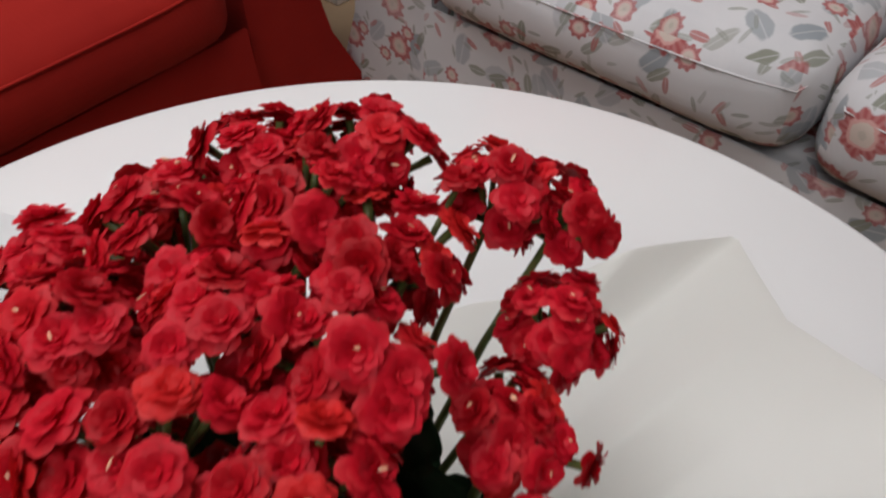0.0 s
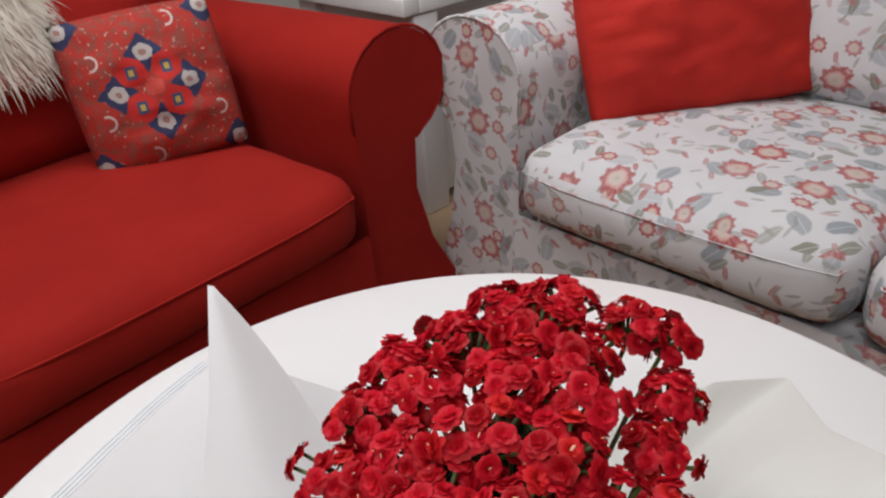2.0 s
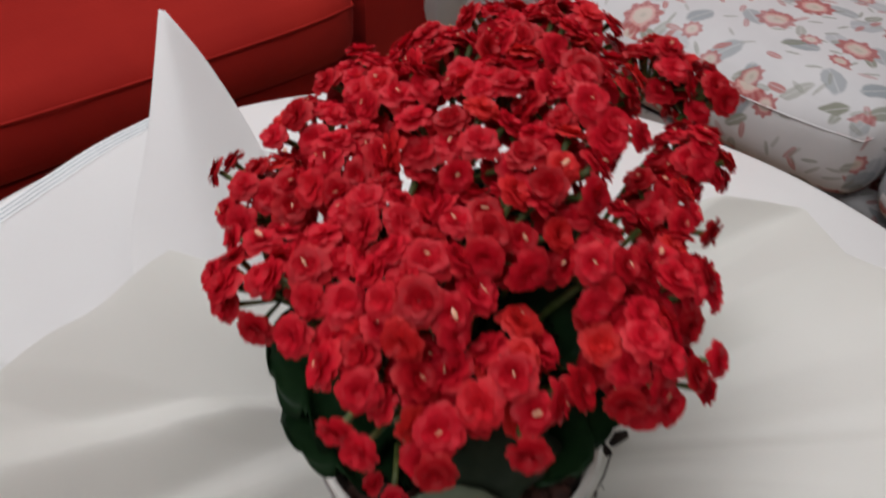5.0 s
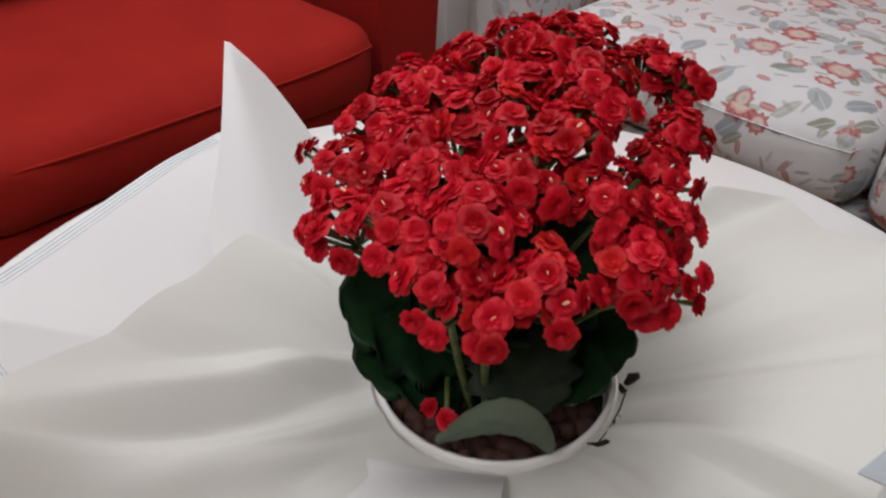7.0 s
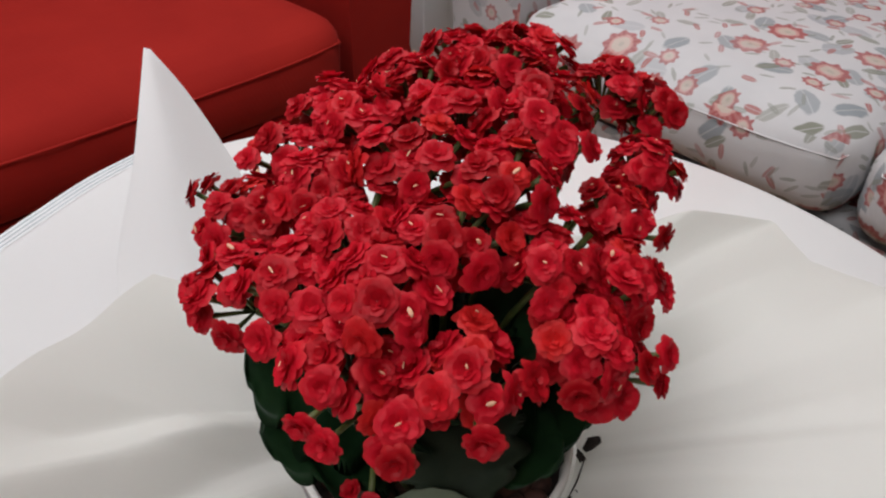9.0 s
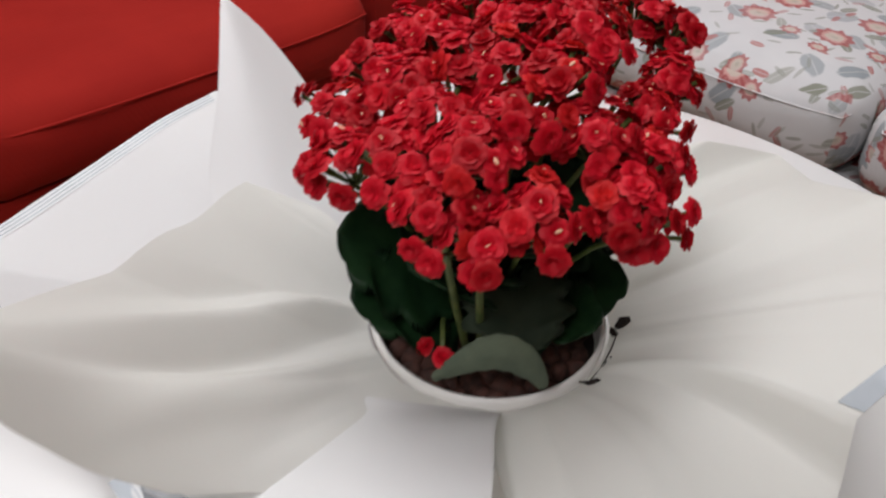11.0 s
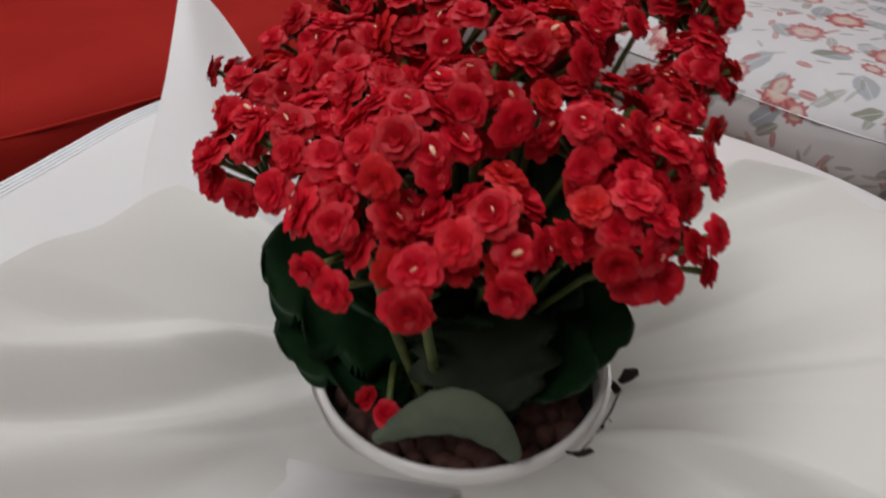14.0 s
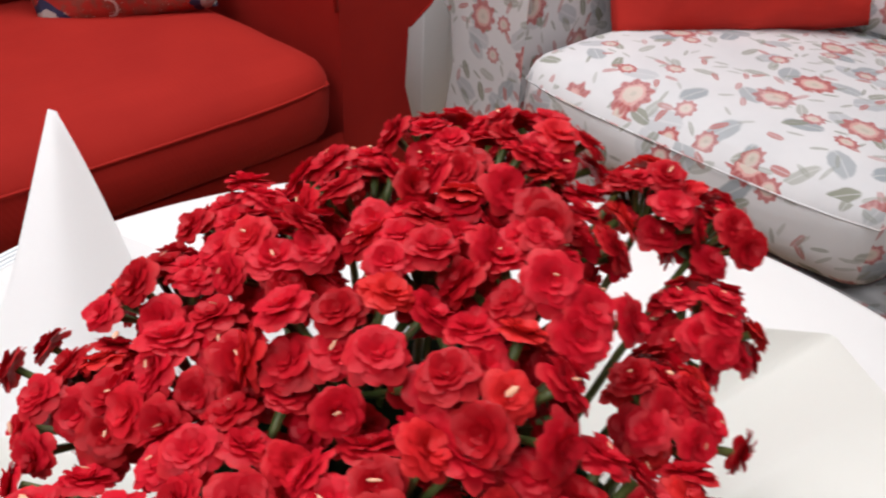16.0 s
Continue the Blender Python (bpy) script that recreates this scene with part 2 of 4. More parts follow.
FUR = mottled("cream_fur", (0.60, 0.55, 0.46), (0.78, 0.74, 0.66), 30.0, 0.9)
GLASS = Mat("clear_glass", 0.03)
GLASS.b.inputs["Transmission Weight"].default_value = 1.0
GLASS.b.inputs["IOR"].default_value = 1.45
LAMP_GLOW = Mat("lamp_shade_glow", 0.5)
LAMP_GLOW.b.inputs["Emission Color"].default_value = (0.985, 0.98, 0.995, 1)
LAMP_GLOW.b.inputs["Emission Strength"].default_value = 1.5

# ---- building helpers ----
def mesh_of(name, bm, material, uv=None, smooth=True):
    """A mesh from a bmesh; uv: metres per unit of a box projection."""
    if uv:
        layer = bm.loops.layers.uv.new("uv")
        bm.normal_update()
        for f in bm.faces:
            n = f.normal
            ax = max(range(3), key=lambda i: abs(n[i]) + (0.12 if i == 2 else 0))
            a, b = ((1, 2), (0, 2), (0, 1))[ax]
            for lp in f.loops:
                lp[layer].uv = (lp.vert.co[a] / uv + 0.31 * ax, lp.vert.co[b] / uv + 0.17 * ax)
    if smooth:
        for f in bm.faces:
            f.smooth = True
    me = bpy.data.meshes.new(name)
    bm.to_mesh(me)
    bm.free()
    if isinstance(material, Mat):
        material = material.m
    me.materials.append(material)
    return me


def thing(name, label, category, m=None, group="", kind=""):
    ob = tagged(new(name), label, category, group, kind)
    if m is not None:
        ob.matrix_basis = m
    return ob


def part(name, bm, material, parent, label="", uv=None, smooth=True):
    ob = new(name, mesh_of(name, bm, material, uv, smooth))
    ob.parent = parent
    return tagged(ob, label)


def solid(name, bm, material, label, category, kind="", uv=None, smooth=True, m=None):
    ob = tagged(new(name, mesh_of(name, bm, material, uv, smooth)), label, category, kind=kind)
    if m is not None:
        ob.matrix_basis = m
    return ob


def box(size, at=(0, 0, 0), bevel=0.0, segments=2, bm=None):
    """A box by its size and the middle of its base, with rounded edges."""
    own = bmesh.new()
    bmesh.ops.create_cube(own, size=1.0)
    for v in own.verts:
        v.co = Vector((v.co.x * size[0] + at[0], v.co.y * size[1] + at[1], (v.co.z + 0.5) * size[2] + at[2]))
    if bevel:
        bmesh.ops.bevel(own, geom=own.edges[:], offset=bevel, segments=segments, affect="EDGES", profile=0.6)
    if bm is None:
        return own
    me = bpy.data.meshes.new("tmp")
    own.to_mesh(me)
    own.free()
    bm.from_mesh(me)
    bpy.data.meshes.remove(me)
    return bm


def tube(points, radius, sides=8, closed=False, bm=None):
    """A round tube along points; radius may be a function of the way along, 0 to 1."""
    bm = bm or bmesh.new()
    pts = [Vector(p) for p in points]
    n = len(pts)
    rings = []
    for i, p in enumerate(pts):
        a, b = (pts[i - 1], pts[(i + 1) % n]) if closed else (pts[max(i - 1, 0)], pts[min(i + 1, n - 1)])
        way = (b - a).normalized()
        side = way.cross(Vector((0.13, 0.21, 0.97))).normalized()
        up = side.cross(way)
        r = radius(i / max(n - 1, 1)) if callable(radius) else radius
        rings.append([bm.verts.new(p + r * (math.cos(q) * side + math.sin(q) * up)) for q in (2 * math.pi * k / sides for k in range(sides))])
    for i in range(n if closed else n - 1):
        a, b = rings[i], rings[(i + 1) % n]
        for k in range(sides):
            bm.faces.new((a[k], a[(k + 1) % sides], b[(k + 1) % sides], b[k]))
    if not closed:
        bm.faces.new(rings[0][::-1])
        bm.faces.new(rings[-1])
    return bm


def lathe(profile, sides=64, bm=None):
    """A body of revolution from (radius, height) pairs; radius 0 closes it."""
    bm = bm or bmesh.new()
    rings = []
    for r, z in profile:
        if r == 0:
            rings.append([bm.verts.new((0, 0, z))])
        else:
            rings.append([bm.verts.new((r * math.cos(2 * math.pi * k / sides), r * math.sin(2 * math.pi * k / sides), z)) for k in range(sides)])
    for a, b in zip(rings, rings[1:]):
        for k in range(sides):
            j = (k + 1) % sides
            ring = [a[k % len(a)], a[j % len(a)], b[j % len(b)], b[k % len(b)]]
            keep = []
            for v in ring:
                if v not in keep:
                    keep.append(v)
            if len(keep) > 2:
                bm.faces.new(keep)
    bmesh.ops.recalc_face_normals(bm, faces=bm.faces[:])
    return bm


def cushion(w, d, h, r, bulge_top=0.0, bulge_front=0.0, n=18, seed=0.0, crease=0.004):
    """A stuffed box: rounded edges, swollen faces, slight unevenness. Base middle at the origin, front towards -y."""
    bm = bmesh.new()
    bmesh.ops.create_cube(bm, size=2.0)
    bmesh.ops.subdivide_edges(bm, edges=bm.edges[:], cuts=n, use_grid_fill=True)
    half = Vector((w / 2, d / 2, h / 2))
    for v in bm.verts:
        p = Vector([math.copysign(abs(c) ** 0.75, c) for c in v.co])
        full = Vector((p.x * half.x, p.y * half.y, p.z * half.z))
        core = Vector([max(-(half[i] - r), min(half[i] - r, full[i])) for i in range(3)])
        away = full - core
        out = core + (away.normalized() * r if away.length > 1e-6 else away)
        swell = (1 - (out.x / half.x) ** 2) * (1 - (out.y / half.y) ** 2)
        out.z += bulge_top * max(swell, 0) * (1 if out.z > 0 else 0)
        front = max(0.0, -out.y / half.y) ** 3
        out.y -= bulge_front * front * max(0, 1 - (out.x / half.x) ** 4) * max(0, 1 - (out.z / half.z) ** 2)
        k = noise.noise(Vector((out.x * 6 + seed, out.y * 6, out.z * 6))) + 0.5 * noise.noise(Vector((out.x * 16, out.y * 16 + seed, out.z * 16)))
        out += v.normal * crease * k if v.normal.length else Vector()
        v.co = out + Vector((0, 0, half.z))
    bm.normal_update()
    return bm


def pillow(w, h, thick, seed=0.0, n=26, crinkle=1.0):
    """A scatter cushion standing on its lower edge, front towards -y, with pinched corners. UV fills the front."""
    bm = bmesh.new()
    uv = bm.loops.layers.uv.new("uv")
    sides = []
    for s in (-1, 1):
        grid = []
        for j in range(n + 1):
            row = []
            for i in range(n + 1):
                a, b = 2 * i / n - 1, 2 * j / n - 1
                edge = (1 - abs(a) ** 2.6) * (1 - abs(b) ** 2.6)
                x = a * (w / 2) + math.copysign(0.018 * w * (1 - b * b) * abs(a) ** 3, a)
                z = b * (h / 2) + math.copysign(0.03 * h * (1 - a * a) * abs(b) ** 3, b) * 0.6
                y = s * (thick / 2) * max(edge, 0) ** 0.55
                wr = noise.noise(Vector((a * 2.2 + seed, b * 3.5, s))) * 0.012 + (noise.noise(Vector((a * 5 + seed, b * 9, s))) * 0.006 + (0.5 - abs(noise.noise(Vector((a * 2.4, b * 6 + seed, s))))) * 0.008) * crinkle
                y += s * wr * max(edge, 0) ** 0.4
                row.append(bm.verts.new((x, y, z + h / 2)))
            grid.append(row)
        sides.append(grid)
        for j in range(n):
            for i in range(n):
                f = bm.faces.new((grid[j][i], grid[j][i + 1], grid[j + 1][i + 1], grid[j + 1][i]) if s < 0 else (grid[j][i], grid[j + 1][i], grid[j + 1][i + 1], grid[j][i + 1]))
                for lp, (di, dj) in zip(f.loops, ((0, 0), (1, 0), (1, 1), (0, 1)) if s < 0 else ((0, 0), (0, 1), (1, 1), (1, 0))):
                    lp[uv].uv = ((i + di) / n, (j + dj) / n)
    bmesh.ops.remove_doubles(bm, verts=bm.verts[:], dist=0.0004)
    return bm


def axes(origin, x, y):
    """A pose from an origin on the floor and the plan directions of its x and y."""
    m = Matrix.Identity(4)
    m.col[0][:3], m.col[1][:3], m.col[3][:3] = (*x, 0), (*y, 0), origin
    return m


# ---- the room ----
def room():
    solid("floor", box((7, 7, 0.1), (0, 0.5, -0.1)), FLOOR_WOOD, "oak wooden floor under the sofas", "floor", "structure", smooth=False)
    solid("ceiling", box((7, 7, 0.1), (0, 0.5, 2.45)), WHITE_PAINT, "white painted ceiling", "ceiling", "structure", smooth=False)
    for name, size, at in (("wall_north", (7, 0.1, 2.45), (0, 4.05, 0)), ("wall_south", (7, 0.1, 2.45), (0, -3.05, 0)),
                           ("wall_east", (0.1, 7, 2.45), (3.55, 0.5, 0)), ("wall_west", (0.1, 7, 2.45), (-3.55, 0.5, 0))):
        solid(name, box(size, at), WALL, "plain off-white plaster wall", "wall", "structure", smooth=False)
    # both fixtures hang out of view; the second only carries the added fill
    for at in (LAMP_AT, FILL_LAMP_AT):
        lamp = thing("unseen_ceiling_lamp", "round white flush ceiling lamp out of view, switched on", "lamp", Matrix.Translation((at[0], at[1], 2.45)), "ceiling lamps")
        part("base_plate", lathe([(0, 0), (0.74, 0), (0.74, -0.02), (0.72, -0.03), (0, -0.03)], 48), WHITE_PAINT, lamp)
        part("shade", lathe([(0.73, -0.031), (0.72, -0.05), (0.5, -0.065), (0, -0.07)], 48), LAMP_GLOW, lamp, "glowing opal glass shade")


# ---- the sofas ----
def arm_outline(side, straight=False, wide=1.15):
    """The front outline of a rolled arm: inner side at x 0, the roll leaning outwards. side: 1 to the right, -1 to the left."""
    pts = [(0.0, 0.0), (0.0, 0.50)]
    for k in range(15):
        q = math.pi - k * (math.pi * 1.28) / 14
        pts.append((0.118 + 0.122 * math.cos(q), 0.565 + 0.122 * math.sin(q)))
    pts += [(0.178, 0.45), (0.172, 0.34), (0.195, 0.18), (0.258, 0.0)] if straight else [(0.150, 0.44), (0.142, 0.32), (0.178, 0.17), (0.265, 0.0)]
    return [(side * x * wide, z) for x, z in pts]


def sofa_arm(side, depth, uv, seed, straight):
    bm = bmesh.new()
    outline = arm_outline(side, straight)
    rows, steps = [], 14
    for j in range(steps + 1):
        y = depth * j / steps
        inset = 0.012 if j == 0 else 0.0
        row = []
        for x, z in outline:
            cx, cz = side * 0.10, 0.45
            px, pz = x + (cx - x) * inset * 2, z + (cz - z) * inset * 2 if z > 0.1 else z
            k = noise.noise(Vector((x * 7 + seed, y * 5, z * 7))) * 0.006
            row.append(bm.verts.new((px + k, y + (0.0 if j else -0.006), pz)))
        rows.append(row)
    m = len(outline)
    for j in range(steps):
        for i in range(m - 1):
            bm.faces.new((rows[j][i], rows[j][i + 1], rows[j + 1][i + 1], rows[j + 1][i]))
    bm.faces.new([bm.verts.new(v.co) for v in rows[0]])
    bm.faces.new(rows[-1][::-1])
    bmesh.ops.recalc_face_normals(bm, faces=bm.faces[:])
    return bm


def skirt(x0, x1, y, z1, seed):
    """A hanging cloth front with soft pleats, a few millimetres thick."""
    bm = bmesh.new()
    n, mrows = 48, 8
    for off, flip in ((0.0, False), (0.006, True)):
        g = [[bm.verts.new((x0 + (x1 - x0) * i / n, y + off + (1 - j / mrows) * 0.012 * noise.noise(Vector((i * 0.35 + seed, j * 0.2, 0))) - (1 - j / mrows) * 0.012,
                            0.01 + (z1 - 0.01) * j / mrows)) for i in range(n + 1)] for j in range(mrows + 1)]
        for j in range(mrows):
            for i in range(n):
                q = (g[j][i], g[j][i + 1], g[j + 1][i + 1], g[j + 1][i])
                bm.faces.new(q[::-1] if flip else q)
    return bm


def sofa(name, label, cloth, m, x0, x1, seats, seat_z=0.455, depth=0.90):
    """A slipcovered sofa: seats between the arms from x0 to x1, front of the cushions at y 0."""
    uv = 1.0
    ob = thing(name, label, "sofa", m)
    mid, w = (x0 + x1) / 2, x1 - x0
    part("base", box((w - 0.01, depth - 0.06, 0.27), (mid, depth / 2 + 0.04, 0.02), 0.015), cloth, ob, uv=uv)
    part("skirt", skirt(x0 - 0.01, x1 + 0.01, 0.012, 0.30, x0), cloth, ob, "loose cloth skirt hanging to the floor", uv=uv)
    each = w / seats
    for k in range(seats):
        cx = x0 + each * (k + 0.5)
        bm = cushion(each - 0.006, 0.66, 0.165, 0.056, 0.024, 0.028, 22, k * 3.1 + x0)
        bmesh.ops.translate(bm, verts=bm.verts[:], vec=(cx, 0.33, seat_z - 0.165))
        seat = part("seat_cushion", bm, cloth, ob, "plump seat cushion with a piped edge", uv=uv)
        loop = [(cx + sx * (each / 2 - 0.012), y, seat_z - 0.036) for sx, y in ((-1, 0.6), (-1, 0.3), (-1, 0.05))]
        loop += [(cx - (each / 2 - 0.03) + (each - 0.06) * i / 12, -0.0025 - 0.0225 * (1 - abs(i / 6 - 1) ** 4), seat_z - 0.046) for i in range(13)]
        loop += [(cx + (each / 2 - 0.012), y, seat_z - 0.036) for y in (0.05, 0.3, 0.6)]
        part("piping", tube(loop, 0.0026 if cloth is RED else 0.0016, 6), cloth, seat, uv=uv)
        back = cushion(each - 0.01, 0.20, 0.44, 0.07, 0.02, 0.05, 16, k * 5.7 + x0)
        bmesh.ops.rotate(back, verts=back.verts[:], cent=(0, 0, 0), matrix=Matrix.Rotation(radians(-14), 3, "X"))
        bmesh.ops.translate(back, verts=back.verts[:], vec=(cx, 0.66, seat_z - 0.02))
        part("back_cushion", back, cloth, ob, uv=uv)
    part("backrest", box((w + 0.3, 0.16, 0.80), (mid, depth - 0.02, 0.02), 0.06, 4), cloth, ob, uv=uv)
    for side, x in ((-1, x0 - 0.015), (1, x1 + 0.030)):
        bm = sofa_arm(side, depth - 0.06, uv, x, cloth is FLORAL)
        bmesh.ops.translate(bm, verts=bm.verts[:], vec=(x, 0.045, 0.012))
        arm = part("armrest", bm, cloth, ob, "rolled armrest with a piped front", uv=uv)
        edge = [(x + px, 0.041, pz + 0.012) for px, pz in arm_outline(side, cloth is FLORAL)[1:-3]]
        part("piping", tube(edge, 0.004, 6), cloth, arm, uv=uv)
    return ob


def sofas():
    u = Vector((0.580, 0.8146))
    red = axes((-0.318, 1.010, 0), (u.x, u.y), (-u.y, u.x))
    sofa("red_sofa", "red cotton slipcovered sofa with rolled arms and piped seats", RED, red, -1.57, 0.006, 2, 0.455)
    d = Vector((0.766, -0.643))
    flo = axes((-0.018, 1.105, 0), (d.x, d.y), (-d.y, d.x))
    sofa("floral_sofa", "white sofa covered in red and grey flower print", FLORAL, flo, 0.0, 1.345, 2, 0.462)
    # scatter cushions
    solid("patterned_cushion", pillow(0.305, 0.305, 0.11, 2.0), KILIM, "red scatter cushion with blue folk pattern on the red sofa", "cushion",
          m=Matrix.Translation((-0.722, 1.080, 0.464)) @ pose(0, 0, 0, -16, -3, 33))
    solid("plain_red_cushion", pillow(0.49, 0.46, 0.16, 7.0, 34, 1.5), SCARLET, "plain scarlet cushion propped on the floral sofa", "cushion",
          m=Matrix.Translation((0.395, 1.275, 0.475)) @ pose(0, 0, 0, -20, -5, 9))
    solid("plain_red_cushion", pillow(0.47, 0.46, 0.15, 3.0, 30, 0.7), SCARLET, "plain scarlet cushion leaning on the floral sofa back", "cushion",
          m=Matrix.Translation((1.20, 1.00, 0.475)) @ pose(0, 0, 0, -18, 4, -34))


def fur_throw():
    """A long-haired cream throw: a soft body and many bent hairs."""
    ob = thing("fur_throw", "cream long-haired fur throw hung over the red sofa back", "throw", Matrix.Translation((-1.02, 0.92, 0.66)) @ pose(0, 0, 0, -14, 0, 54.5))
    part("cover", pillow(0.40, 0.38, 0.08, 4.0), FUR, ob)
    rng = random.Random(3)
    bm = bmesh.new()
    for n in range(2600):
        a, b = rng.uniform(-1, 1), rng.uniform(-1, 1)
        edge = max((1 - abs(a) ** 2.6) * (1 - abs(b) ** 2.6), 0)
        root = Vector((a * 0.198, -0.04 * edge ** 0.55, 0.19 + b * 0.188))
        way = Vector((a * 0.6 + rng.uniform(-0.5, 0.5), -0.7 * edge - 0.1, b * 0.5 - 0.5 + rng.uniform(-0.4, 0.4))).normalized()
        ln = rng.uniform(0.03, 0.06)
        mid, tip = root + way * ln * 0.55, root + way * ln + Vector((0, 0, -0.015))
        side = way.cross(Vector((0.3, 1, 0.2))).normalized() * 0.0012
        vs = [bm.verts.new(q) for q in (root - side, root + side, mid + side * 0.8, mid - side * 0.8, tip)]
        bm.faces.new(vs[:4])
        bm.faces.new((vs[3], vs[2], vs[4]))
    hairs = part("hairs", bm, FUR, ob, "long cream hairs")
    tagged(hairs, kind="stuff")


def side_table():
    ob = thing("side_table", "white side table with a framed glass top between the sofas", "side table", axes((-0.31, 1.66, 0), (-0.766, 0.643), (0.643, 0.766)))
    w, z = 0.56, 0.655
    for at, size in (((w / 2, 0.03, z - 0.05), (w, 0.06, 0.05)), ((w / 2, w - 0.03, z - 0.05), (w, 0.06, 0.05)),
                     ((0.03, w / 2, z - 0.05), (0.06, w - 0.12, 0.05)), ((w - 0.03, w / 2, z - 0.05), (0.06, w - 0.12, 0.05))):
        part("top_rail", box(size, at, 0.006), WHITE_PAINT, ob)
    part("glass_top", box((w - 0.12, w - 0.12, 0.006), (w / 2, w / 2, z - 0.012)), GLASS, ob, "clear glass inset", smooth=False).visible_shadow = False
    part("under_panel", box((w - 0.12, w - 0.12, 0.012), (w / 2, w / 2, z - 0.05), 0.002), WHITE_PAINT, ob)
    for x in (0.05, w - 0.05):
        for y in (0.085, w - 0.085):
            part("leg", box((0.09, 0.09, z - 0.052), (x, y, 0), 0.005), WHITE_PAINT, ob)
    part("side_panel", box((w - 0.19, 0.016, z - 0.09), (w / 2, 0.075, 0.03), 0.002), WHITE_PAINT, ob)
    part("side_panel", box((0.016, w - 0.26, z - 0.09), (0.055, w / 2, 0.03), 0.002), WHITE_PAINT, ob)
    part("shelf", box((w - 0.16, w - 0.16, 0.02), (w / 2, w / 2, 0.30), 0.004), FLOOR_WOOD, ob, "pale wooden lower shelf")


# ---- the coffee table ----
TABLE_TOP, TABLE_AT, TABLE_R = 0.47, (-0.012, 0.100), 0.520


def coffee_table():
    ob = thing("coffee_table", "round white lacquered coffee table", "coffee table", Matrix.Translation((*TABLE_AT, 0)))
    r, z = TABLE_R, TABLE_TOP
    part("tabletop", lathe([(0, z - 0.03), (r - 0.006, z - 0.03), (r - 0.001, z - 0.026), (r, z - 0.02), (r, z - 0.006), (r - 0.002, z - 0.002), (r - 0.007, z), (0, z)], 160), TABLE_WHITE, ob)
    part("apron", lathe([(r - 0.07, z - 0.10), (r - 0.05, z - 0.10), (r - 0.05, z - 0.03), (r - 0.07, z - 0.03), (r - 0.07, z - 0.10)], 96), TABLE_WHITE, ob)
    for k in range(4):
        q = radians(45 + 90 * k)
        part("leg", tube([((r - 0.09) * math.cos(q), (r - 0.09) * math.sin(q), zz) for zz in (0.0, 0.15, 0.30, 0.44)], lambda s: 0.016 + 0.008 * s, 14), TABLE_WHITE, ob)


room()
sofas()
fur_throw()
side_table()
coffee_table()

# ---- the pot and its wrapping ----
RIM_Z, RIM_R = 0.595, 0.0775


def flower_pot():
    z0, h = TABLE_TOP + 0.006, RIM_Z - TABLE_TOP - 0.006
    ob = thing("flower_pot", "white ceramic flower pot filled with brown clay pebbles", "flower pot", Matrix.Translation((0, 0, z0)))
    r = RIM_R
    part("pot", lathe([(0, 0), (r * 0.74, 0), (r * 0.76, 0.003), (r * 0.985, h - 0.012), (r * 1.01, h - 0.008), (r * 1.012, h - 0.003), (r * 0.995, h), (r * 0.965, h - 0.001),
                       (r * 0.955, h - 0.01), (r * 0.94, h - 0.035), (0, h - 0.035)], 72), CERAMIC, ob)
    part("soil", lathe([(0, h - 0.018), (r * 0.5, h - 0.020), (r * 0.945, h - 0.022), (r * 0.94, h - 0.03), (0, h - 0.03)], 40), SOIL, ob, "dark damp soil")
    rng = random.Random(4)
    shapes = []
    for s in range(4):
        bm = bmesh.new()
        bmesh.ops.create_icosphere(bm, subdivisions=2, radius=0.0072)
        for v in bm.verts:
            v.co *= 1 + 0.22 * noise.noise(v.co * 160 + Vector((s * 7, 0, 0)))
        shapes.append(mesh_of("clay_pebble", bm, PEBBLE))
    for n in range(120):
        q, rad = n * 2.39996, r * 0.87 * math.sqrt((n + 0.5) / 120)
        if rad < r * 0.35:
            continue
        peb = new("clay_pebble", shapes[n % 4])
        peb.parent = ob
        size = rng.uniform(0.75, 1.2)
        peb.matrix_basis = Matrix.Translation((rad * math.cos(q), rad * math.sin(q), h - 0.0165 + rng.uniform(-0.002, 0.003))) @ Euler((q, n, q * 2)).to_matrix().to_4x4() @ Matrix.Scale(size, 4)
    return ob


